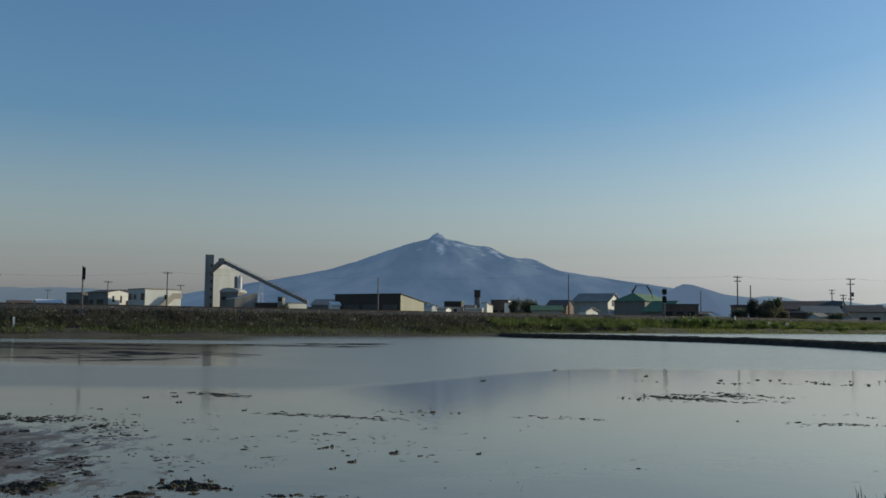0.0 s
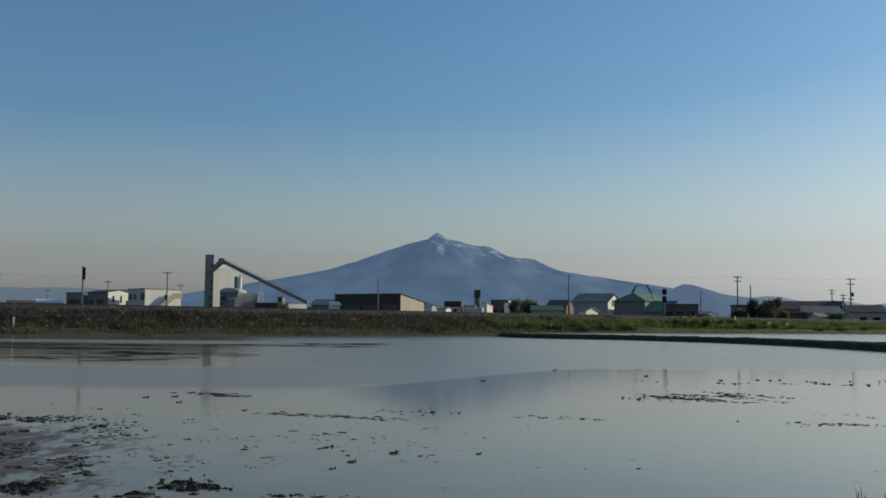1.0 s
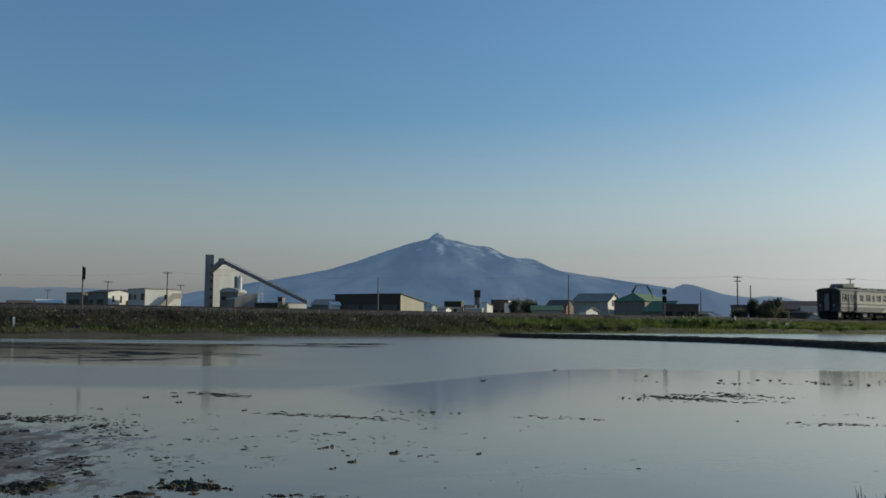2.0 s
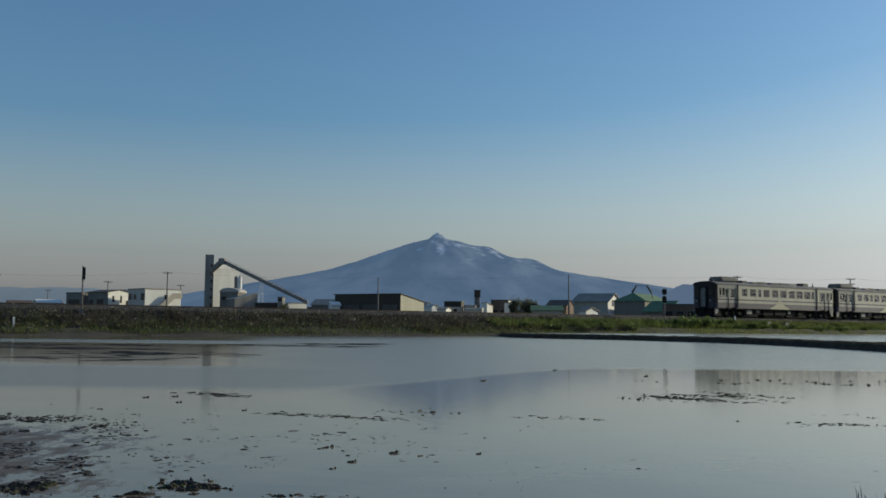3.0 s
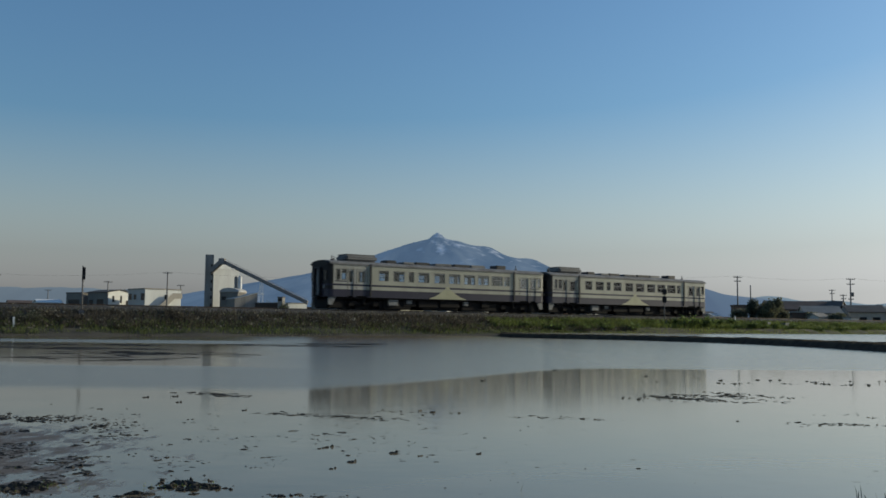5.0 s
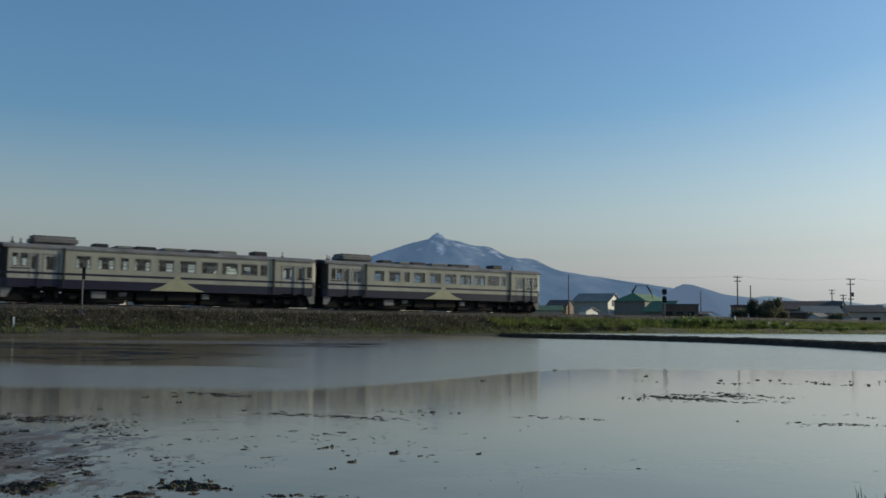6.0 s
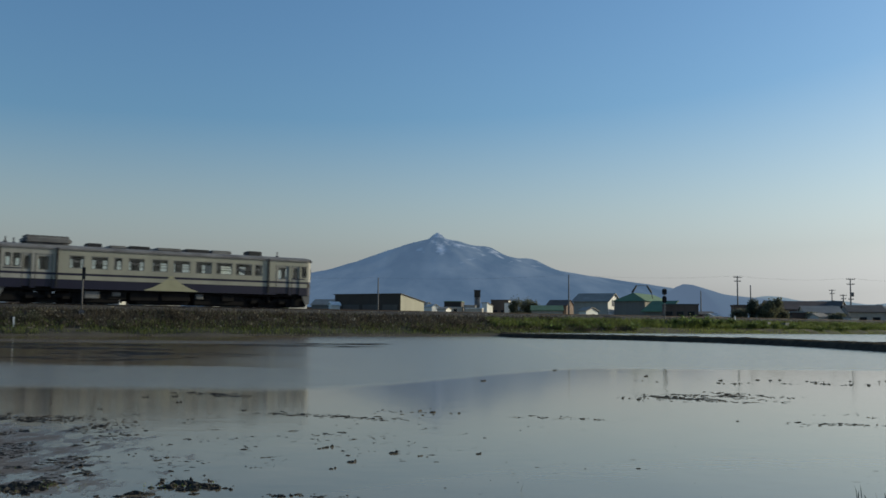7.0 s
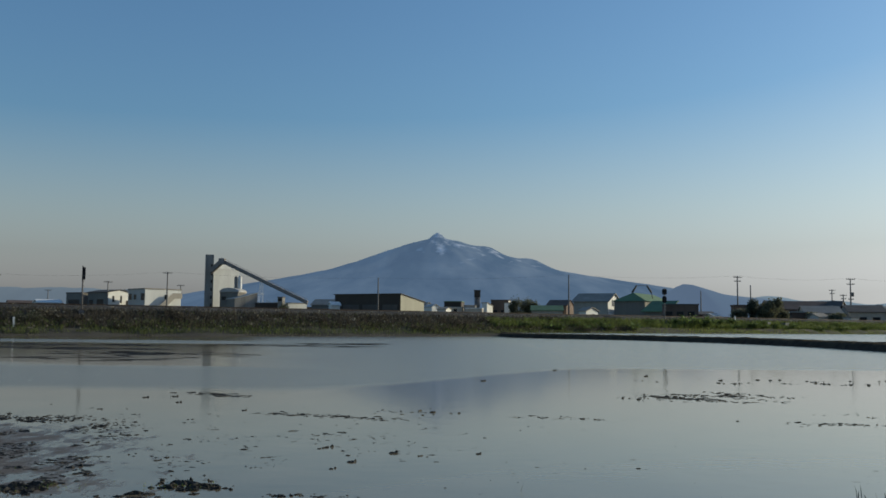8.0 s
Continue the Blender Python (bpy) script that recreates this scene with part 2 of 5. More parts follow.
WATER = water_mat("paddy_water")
MUD = mat("wet_mud", (0.043, 0.041, 0.037), (0.024, 0.023, 0.021), 2.5, 0.8, spec=0.2, bump=0.6, rand=0.3, island=True)
STRAW = mat("old_straw", (0.055, 0.05, 0.042), (0.028, 0.026, 0.022), 6, 0.8, rand=0.4, island=True)
SOIL = mat("bank_soil", (0.075, 0.066, 0.05), (0.04, 0.037, 0.028), 0.7, 0.95, bump=0.8)
BUNDSOIL = mat("bund_soil", (0.085, 0.068, 0.05), (0.038, 0.031, 0.024), 2.2, 1.0, bump=1.0, spec=0.05)
LAND = mat("far_field", (0.10, 0.11, 0.05), (0.14, 0.12, 0.08), 0.02, 0.95)
BALLAST = mat("ballast", (0.10, 0.095, 0.09), (0.05, 0.046, 0.042), 6, 0.95, bump=1.0, rand=0.35, island=True)
DEADWEED = leafy(mat("dead_weeds", (0.115, 0.10, 0.072), (0.05, 0.044, 0.034), 1.2, 0.9, rand=0.45, island=True))
LITTER = leafy(mat("pale_litter", (0.26, 0.24, 0.18), (0.13, 0.12, 0.09), 2.0, 0.85, rand=0.5, island=True))
GREENWEED = leafy(mat("green_grass", (0.18, 0.22, 0.06), (0.11, 0.14, 0.038), 0.8, 0.7, rand=0.4, island=True))
DULLGRASS = leafy(mat("dull_grass", (0.155, 0.185, 0.062), (0.095, 0.115, 0.04), 0.6, 0.8, rand=0.4, island=True))
VERGE = leafy(mat("verge_grass", (0.26, 0.29, 0.095), (0.18, 0.205, 0.07), 0.7, 0.75, rand=0.3, island=True))
LEAF = leafy(mat("broad_leaf", (0.16, 0.215, 0.065), (0.10, 0.14, 0.04), 1.0, 0.6, rand=0.4, island=True))
TREELEAF = leafy(mat("tree_leaf", (0.15, 0.155, 0.095), (0.09, 0.095, 0.06), 0.9, 0.75, rand=0.45, island=True))
BARK = mat("bark", (0.11, 0.085, 0.06), None, 4, 0.95, bump=0.6)
STEEL = mat("rail_steel", (0.11, 0.08, 0.06), (0.07, 0.05, 0.04), 5, 0.55, 0.6)
CREAM = mat("cream_paint", (0.38, 0.365, 0.28), (0.29, 0.28, 0.218), 0.9, 0.42, stretch=(1, 1, 0.35))
EMBLEM = mat("emblem_paint", (0.40, 0.375, 0.235), (0.34, 0.32, 0.20), 2.0, 0.45)
PALE = mat("pale_cab_paint", (0.41, 0.395, 0.34), (0.31, 0.30, 0.258), 0.9, 0.65, stretch=(1, 1, 0.35), spec=0.15)
# shade of the leading cab front, put into the paint of both ends
SHADENOSE = mat("shaded_nose", (0.036, 0.032, 0.029), (0.022, 0.02, 0.019), 1.2, 0.7, spec=0.2)
NAVY = mat("navy_paint", (0.011, 0.0095, 0.027), (0.017, 0.0155, 0.033), 1.2, 0.4)
ROOFGREY = mat("train_roof", (0.20, 0.195, 0.185), (0.11, 0.105, 0.10), 1.1, 0.75)
UNDER = mat("underframe_grime", (0.014, 0.0125, 0.012), (0.007, 0.0065, 0.0065), 2.5, 0.85, spec=0.2)
BOXGREY = mat("equipment_grey", (0.22, 0.22, 0.205), (0.13, 0.125, 0.12), 2.5, 0.6)
DARKTRIM = mat("dark_rubber", (0.02, 0.02, 0.022), None, 4, 0.6)
SEATCLOTH = mat("seat_cloth", (0.10, 0.115, 0.15), None, 3, 0.9)
INTERIOR = mat("interior_panel", (0.45, 0.43, 0.36), None, 2, 0.7)
PANE = glass_mat("train_glass", (0.93, 0.96, 0.95))
WINDOWDARK = mat("window_dark_glass", (0.02, 0.022, 0.024), None, 2, 0.25, spec=0.2)
WHITEWALL = mat("white_siding", (0.72, 0.71, 0.66), (0.60, 0.59, 0.55), 0.35, 0.7, stretch=(1, 1, 0.2))
MIDWALL = mat("dull_grey_siding", (0.20, 0.185, 0.16), (0.14, 0.13, 0.112), 0.4, 0.8, stretch=(1, 1, 0.2))
# greyer copy of the white siding, with shade put into its colour
SHADEWALL = mat("shaded_white_siding", (0.46, 0.435, 0.39), (0.36, 0.34, 0.305), 0.4, 0.75, stretch=(1, 1, 0.2))
GREYWALL = mat("grey_siding", (0.43, 0.385, 0.32), (0.30, 0.27, 0.225), 0.4, 0.75, stretch=(1, 1, 0.2))
CREAMWALL = mat("cream_siding", (0.36, 0.34, 0.26), (0.29, 0.275, 0.21), 0.4, 0.7, stretch=(1, 1, 0.2))
DARKWALL = mat("dark_sheet_wall", (0.042, 0.03, 0.021), (0.058, 0.043, 0.032), 0.4, 0.7, stretch=(1, 1, 0.15))
BROWNWALL = mat("brown_board_wall", (0.175, 0.115, 0.085), (0.105, 0.068, 0.05), 0.6, 0.85, stretch=(1, 1, 0.2))
CONCRETE = mat("stained_concrete", (0.30, 0.29, 0.27), (0.17, 0.162, 0.152), 0.5, 0.9, stretch=(1, 1, 0.25))
GREENROOF = mat("green_metal_roof", (0.13, 0.21, 0.12), (0.095, 0.155, 0.09), 0.6, 0.75, spec=0.2)
DARKROOF = mat("dark_metal_roof", (0.085, 0.077, 0.07), (0.125, 0.112, 0.10), 0.5, 0.85, spec=0.2)
BROWNROOF = mat("brown_metal_roof", (0.16, 0.115, 0.095), (0.10, 0.074, 0.062), 0.5, 0.85, spec=0.2)
GREYROOF = mat("grey_metal_roof", (0.33, 0.295, 0.25), (0.22, 0.195, 0.165), 0.5, 0.8, spec=0.2)
PALEROOF = mat("pale_sheet_roof", (0.46, 0.45, 0.42), (0.34, 0.33, 0.31), 0.6, 0.55, stretch=(1, 4, 1))
CONVEYOR = mat("weathered_conveyor_steel", (0.30, 0.275, 0.26), (0.18, 0.165, 0.155), 0.6, 0.7)
POLEGREY = mat("pole_concrete", (0.20, 0.19, 0.18), (0.13, 0.12, 0.115), 2, 0.9)
WIRE = mat("wire", (0.05, 0.05, 0.05), None, 2, 0.6)
SIGNALBLACK = mat("signal_black", (0.012, 0.012, 0.013), None, 3, 0.6)
WHITEPAINT = mat("white_paint", (0.75, 0.75, 0.73), (0.62, 0.62, 0.60), 2, 0.5)
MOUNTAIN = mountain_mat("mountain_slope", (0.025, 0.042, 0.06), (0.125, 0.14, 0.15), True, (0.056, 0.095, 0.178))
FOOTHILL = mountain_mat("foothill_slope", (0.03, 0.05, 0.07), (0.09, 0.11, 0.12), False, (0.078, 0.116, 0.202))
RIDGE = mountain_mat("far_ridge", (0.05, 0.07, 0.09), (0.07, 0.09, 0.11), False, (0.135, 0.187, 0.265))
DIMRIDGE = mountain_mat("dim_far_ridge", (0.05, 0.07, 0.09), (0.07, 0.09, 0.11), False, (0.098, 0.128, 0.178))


# ---- mesh helpers ----
def box(bm, x0, x1, y0, y1, z0, z1, mi=0):
    v = [bm.verts.new(p) for p in ((x0, y0, z0), (x1, y0, z0), (x1, y1, z0), (x0, y1, z0), (x0, y0, z1), (x1, y0, z1), (x1, y1, z1), (x0, y1, z1))]
    fs = []
    for q in ((3, 2, 1, 0), (4, 5, 6, 7), (0, 1, 5, 4), (1, 2, 6, 5), (2, 3, 7, 6), (3, 0, 4, 7)):
        f = bm.faces.new([v[i] for i in q])
        f.material_index = mi
        fs.append(f)
    return v


def tube(bm, p0, p1, r0, r1=None, sides=8, mi=0):
    """A closed round bar from p0 to p1."""
    p0, p1 = Vector(p0), Vector(p1)
    r1 = r0 if r1 is None else r1
    d = (p1 - p0).normalized()
    a = d.orthogonal().normalized()
    b = d.cross(a)
    r = []
    for p, q in ((p0, r0), (p1, r1)):
        r.append([bm.verts.new(p + (a * math.cos(k * 2 * math.pi / sides) + b * math.sin(k * 2 * math.pi / sides)) * q) for k in range(sides)])
    for k in range(sides):
        f = bm.faces.new((r[0][k], r[0][(k + 1) % sides], r[1][(k + 1) % sides], r[1][k]))
        f.smooth, f.material_index = True, mi
    bm.faces.new(r[0][::-1]).material_index = mi
    bm.faces.new(r[1]).material_index = mi


def prism(bm, outline, axis, a, b, mi=0):
    """An outline of (u, v) drawn out along an axis from a to b."""
    def at(u, v, w):
        return {"x": (w, u, v), "y": (u, w, v), "z": (u, v, w)}[axis]
    lo, hi = [bm.verts.new(at(u, v, a)) for u, v in outline], [bm.verts.new(at(u, v, b)) for u, v in outline]
    k = len(outline)
    for i in range(k):
        bm.faces.new((lo[i], lo[(i + 1) % k], hi[(i + 1) % k], hi[i])).material_index = mi
    bm.faces.new(lo[::-1]).material_index = mi
    bm.faces.new(hi).material_index = mi


def finish(bm, name, mats):
    bmesh.ops.recalc_face_normals(bm, faces=bm.faces)
    me = bpy.data.meshes.new(name)
    bm.to_mesh(me)
    bm.free()
    for m in (mats if isinstance(mats, (list, tuple)) else [mats]):
        me.materials.append(m)
    return me


def part(name, bm, material, parent, label=""):
    ob = new(name, finish(bm, name, material))
    ob.parent = parent
    return tagged(ob, label)


def thing(name, label, category, m=None, group="", kind=""):
    ob = new(name)
    if m is not None:
        ob.matrix_world = m
    return tagged(ob, label, category, group, kind)


def solid(name, bm, material, label, category, m=None, group="", kind=""):
    ob = new(name, finish(bm, name, material))
    if m is not None:
        ob.matrix_world = m
    return tagged(ob, label, category, group, kind)


def raw(name, verts, faces, material, label, category, kind="stuff", smooth=False):
    me = bpy.data.meshes.new(name)
    me.from_pydata([tuple(v) for v in verts], [], faces)
    me.materials.append(material)
    if smooth:
        me.polygons.foreach_set("use_smooth", [True] * len(me.polygons))
    return tagged(new(name, me), label, category, "", kind)


# ---- the lie of the land ----
WL = 0.25                              # level of the flooded field
FIELD = Matrix.Translation((0, 0, WL)) @ Matrix.Scale(0.75, 4)    # the field's own grid

TD = Vector((0.8197, 0.5727, 0))       # along the line, away from the camera
TN = Vector((0.5727, -0.8197, 0))      # from the line towards the camera
C0 = Vector((-0.83, 72.6, 0))          # a point on the track's centre line
RAIL = 2.15                            # height of the rails above the flooded field
S0, S1 = -130.0, 330.0                 # stretch of line that is built


def line(s, off, z=0.0):
    """A place s metres along the line and off metres from its centre towards the camera."""
    return C0 + TD * s + TN * off + Vector((0, 0, z))


LINE_TURN = math.degrees(math.atan2(TD.y, TD.x))


def bank_z(off):
    """The embankment's height at off metres from the centre line, on the camera's side."""
    if off < 2.0:
        return RAIL - 0.28
    return max(-0.15, RAIL - 0.28 - (off - 2.0) * 0.40)


# ---- structure ----
def build_ground():
    bm = bmesh.new()
    n = 96
    rings = (0, 60, 140, 400, 1200, 5200)
    prev = [bm.verts.new((0, 0, -0.25))] * n
    for r in rings[1:]:
        cur = [bm.verts.new((r * math.cos(2 * math.pi * k / n), r * math.sin(2 * math.pi * k / n), -0.25)) for k in range(n)]
        for k in range(n):
            q = (k + 1) % n
            if prev[0] is prev[1]:
                bm.faces.new((prev[0], cur[k], cur[q]))
            else:
                bm.faces.new((prev[k], cur[k], cur[q], prev[q]))
        prev = cur
    solid("ground", bm, LAND, "flat farmland reaching to the horizon", "ground", kind="structure")
    # the raised land behind the line
    bm = bmesh.new()
    a = [line(-2500, -3.0), line(2500, -3.0), line(2500, -2600), line(-2500, -2600)]
    lo, hi = [bm.verts.new((p.x, p.y, -0.3)) for p in a], [bm.verts.new((p.x, p.y, 1.0)) for p in a]
    bm.faces.new(hi)
    for k in range(4):
        bm.faces.new((lo[k], lo[(k + 1) % 4], hi[(k + 1) % 4], hi[k]))
    solid("far_land", bm, LAND, "level land with yards and fields behind the railway", "ground", kind="structure")


def build_water():
    bm = bmesh.new()
    p = [line(S0 - 60, 5.5), line(S1, 5.5), Vector((160, 2.0, 0)), Vector((160, -60, 0)), Vector((-260, -60, 0))]
    bm.faces.new([bm.verts.new((q.x / 0.75, q.y / 0.75, 0)) for q in p])
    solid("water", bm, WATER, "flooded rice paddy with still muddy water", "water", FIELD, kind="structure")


def bund_path(u):
    """The earth bund between the two paddies, from the embankment's foot towards the camera's side."""
    pts = [Vector(q) for q in ((4.6, 68.5), (4.9, 64.5), (5.6, 60.8), (8.1, 58.0), (11.2, 55.0), (13.5, 50.6), (15.2, 46.2), (15.9, 40.2), (15.8, 33.8), (15.6, 28.0), (14.8, 18.0), (13.5, 6.0), (13.1, -6.0))]
    u = min(max(u, 0), 0.9999) * (len(pts) - 1)
    i, f = int(u), u % 1
    a, b, c, d = pts[max(i - 1, 0)], pts[i], pts[i + 1], pts[min(i + 2, len(pts) - 1)]
    return 0.5 * ((2 * b) + (c - a) * f + (2 * a - 5 * b + 4 * c - d) * f * f + (3 * b - a - 3 * c + d) * f ** 3)


def build_bund():
    bm = bmesh.new()
    n, prof = 420, ((-0.66, -0.1), (-0.46, 0.16), (-0.27, 0.32), (-0.1, 0.39), (0.15, 0.40), (0.4, 0.385), (0.7, 0.36), (0.95, 0.1))
    rows = []
    for i in range(n + 1):
        p, q = bund_path(i / n), bund_path(i / n + 0.004)
        if i == n:
            q = p + (p - bund_path(1 - 0.01))
        d = (q - p).normalized()
        side = Vector((-d.y, d.x))          # towards the far paddy
        r = []
        for o, z in prof:
            w = noise.noise(Vector((i * 0.43, o * 3, 1.7)))
            e = p + side * 0.75 * (o + 0.14 * w)
            lump = 0.05 * noise.noise(Vector((i * 0.12, o, 4.1))) + 0.05 * noise.noise(Vector((i * 0.55, o * 4, 6.1)))
            r.append(bm.verts.new((e.x, e.y, WL + 0.75 * (z + lump * (z > 0.12)))))
        rows.append(r)
    for a, b in zip(rows, rows[1:]):
        for k in range(len(prof) - 1):
            f = bm.faces.new((a[k], a[k + 1], b[k + 1], b[k]))
            f.smooth = True
    solid("bund", bm, BUNDSOIL, "dark earth bund between two flooded paddies", "bund", kind="structure")
    # the higher paddy beyond the bund
    bm = bmesh.new()
    n, up = 60, WL + 0.278
    a = [bm.verts.new((*bund_path(i / n), up)) for i in range(n + 1)]
    b = [bm.verts.new(line(4.0 + (S1 - 4.0) * (i / n) ** 1.5, 4.6, up)) for i in range(n + 1)]
    for i in range(n):
        bm.faces.new((a[i], a[i + 1], b[i + 1], b[i]))
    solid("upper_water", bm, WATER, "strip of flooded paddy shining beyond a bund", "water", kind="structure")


def build_bank():
    bm = bmesh.new()
    offs = [-6.5, -4.2, -2.2, 2.0, 2.6, 3.3, 4.0, 4.8, 5.6, 6.4, 7.2, 8.2]
    n = 460
    rows = []
    for i in range(n + 1):
        s = S0 + (S1 - S0) * i / n
        r = []
        for o in offs:
            z = bank_z(o) if o > 0 else max(0.6, RAIL - 0.28 + (o + 2.2) * 0.4)
            if abs(o) > 2.1:
                z += 0.10 * noise.noise(Vector((s * 0.35, o * 0.9, 0.3))) + 0.06 * noise.noise(Vector((s * 1.1, o * 2, 5.3)))
            r.append(bm.verts.new(line(s, o + (0.45 * noise.noise(Vector((s * 0.12, 7, 0))) if o > 6 else 0), z)))
        rows.append(r)
    for a, b in zip(rows, rows[1:]):
        for k in range(len(offs) - 1):
            f = bm.faces.new((a[k], b[k], b[k + 1], a[k + 1]))
            f.smooth = True
    solid("embankment", bm, SOIL, "low railway embankment of dark earth", "embankment", kind="structure")
    bm = bmesh.new()
    prof = [(-2.1, RAIL - 0.42), (-1.5, RAIL - 0.10), (1.5, RAIL - 0.10), (2.2, RAIL - 0.42)]
    rows = []
    for i in range(n + 1):
        s = S0 + (S1 - S0) * i / n
        rows.append([bm.verts.new(line(s, o + 0.1 * noise.noise(Vector((s, o, 2.2))), z + 0.05 * noise.noise(Vector((s * 1.3, o, 8.8))))) for o, z in prof])
    for a, b in zip(rows, rows[1:]):
        for k in range(3):
            bm.faces.new((a[k], b[k], b[k + 1], a[k + 1]))
    solid("ballast_bed", bm, BALLAST, "grey-brown crushed stone ballast under the rails", "ballast", kind="structure")
    for o in (-0.533, 0.533):
        bm = bmesh.new()
        prof = [(-0.06, 0), (0.06, 0), (0.06, 0.015), (0.01, 0.03), (0.01, 0.11), (0.033, 0.12), (0.033, 0.153), (-0.033, 0.153), (-0.033, 0.12), (-0.01, 0.11), (-0.01, 0.03), (-0.06, 0.015)]
        prism(bm, prof, "x", S0, S1)
        m = Matrix.Translation(line(0, o, RAIL - 0.153)) @ pose(0, 0, 0, 0, 0, LINE_TURN)
        solid("rail", bm, STEEL, "rusty steel running rail", "rail", m, "running rails", "structure")
    bm = bmesh.new()
    for i in range(int((S1 - S0) / 0.7)):
        s = S0 + i * 0.7
        box(bm, s - 0.1, s + 0.1, -1.05, 1.05, -0.17, 0.0)
    tagged(solid("sleepers", bm, POLEGREY, "row of weathered railway sleepers in ballast", "sleeper", Matrix.Translation(line(0, 0, RAIL - 0.157)) @ pose(0, 0, 0, 0, 0, LINE_TURN), "", "stuff"))


def height_noise(x, y, f):
    return noise.fractal(Vector((x * f, y * f, 3.3)), 1.0, 2.1, 5)


def build_mountain():
    """A stratovolcano with a small summit dome, a shoulder to one side and radial gullies."""
    cx, cy, R0 = -24.0, 3600.0, 1584.0
    nr, na = 70, 260
    verts, faces = [(cx, cy, 0)], []

    def h(x, y):
        dx, dy = x - cx, y - cy
        r = math.hypot(dx, dy)
        a = math.atan2(dy, dx)
        t = min(r / (R0 + 194 * math.cos(a)), 1.0)
        z = 270 * (1 - t) ** 0.8 + 84 * math.exp(-(r / 345) ** 2)
        z += 18 * math.exp(-(dx / 27) ** 4 - (dy / 60) ** 2) + 4 * math.exp(-((dx - 2) / 9) ** 2 - (dy / 60) ** 2)
        z -= 16 * math.exp(-((dx - 900) / 130) ** 2 - (dy / 500) ** 2) + 34 * math.exp(-((dx - 1110) / 170) ** 2 - (dy / 600) ** 2)
        z += 15 * math.exp(-((dx - 205) / 42) ** 2 - (dy / 120) ** 2) + 24 * math.exp(-((dx - 380) / 62) ** 2 - (dy / 120) ** 2)
        g = noise.fractal(Vector((math.cos(a) * 3.2, math.sin(a) * 3.2, t * 1.6)), 1.0, 2.2, 5)
        z += g * 26 * t * (1 - t) * (0.5 + 1.5 * (1 - t)) * (0.35 + 0.65 * min(1, abs(dy) / 150))
        z += height_noise(x, y, 0.012) * 4 * (1 - t)
        return max(z, 0) - 4.0
    verts[0] = (cx, cy, h(cx, cy))
    for i in range(1, nr + 1):
        for k in range(na):
            a = 2 * math.pi * k / na
            r = (R0 + 194 * math.cos(a)) * (i / nr) ** 1.25
            x, y = cx + r * math.cos(a), cy + r * math.sin(a)
            verts.append((x, y, h(x, y)))
    for k in range(na):
        faces.append((0, 1 + k, 1 + (k + 1) % na))
    for i in range(nr - 1):
        for k in range(na):
            a, b = 1 + i * na, 1 + (i + 1) * na
            faces.append((a + k, b + k, b + (k + 1) % na, a + (k + 1) % na))
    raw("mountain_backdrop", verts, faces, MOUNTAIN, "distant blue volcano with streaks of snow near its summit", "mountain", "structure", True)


def build_ridge(name, cx, cy, halfw, bumps, label, material):
    """A far range of hills: bumps are (offset, height, half width)."""
    verts, faces = [], []
    nx, ny = 200, 14
    for j in range(ny + 1):
        v = j / ny * 2 - 1
        for i in range(nx + 1):
            u = (i / nx * 2 - 1) * halfw
            z = sum(h * math.exp(-((u - o) / w) ** 2) for o, h, w in bumps)
            z *= max(0, 1 - v * v) ** 1.2
            z *= 1 + 0.08 * noise.fractal(Vector((u * 0.004, v * 1.1, cx * 0.01)), 1.0, 2.0, 5)
            verts.append((cx + u, cy + v * 320, z - 1.0))
    for j in range(ny):
        for i in range(nx):
            a = j * (nx + 1) + i
            faces.append((a, a + 1, a + nx + 2, a + nx + 1))
    raw(name, verts, faces, material, label, "hills", "structure", True)


build_ground()
build_water()
build_bund()
build_bank()
build_mountain()
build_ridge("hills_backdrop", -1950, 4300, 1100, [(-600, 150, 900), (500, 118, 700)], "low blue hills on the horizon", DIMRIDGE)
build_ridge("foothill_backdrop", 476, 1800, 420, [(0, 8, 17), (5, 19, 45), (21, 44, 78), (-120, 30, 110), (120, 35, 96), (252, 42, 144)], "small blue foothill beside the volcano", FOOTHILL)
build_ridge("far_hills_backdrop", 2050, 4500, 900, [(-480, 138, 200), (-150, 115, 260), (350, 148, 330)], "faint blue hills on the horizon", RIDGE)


# ---- buildings beyond the line ----
GZ = 1.0                               # level of the land behind the line
GROUP_HOUSES = "buildings beyond the railway"


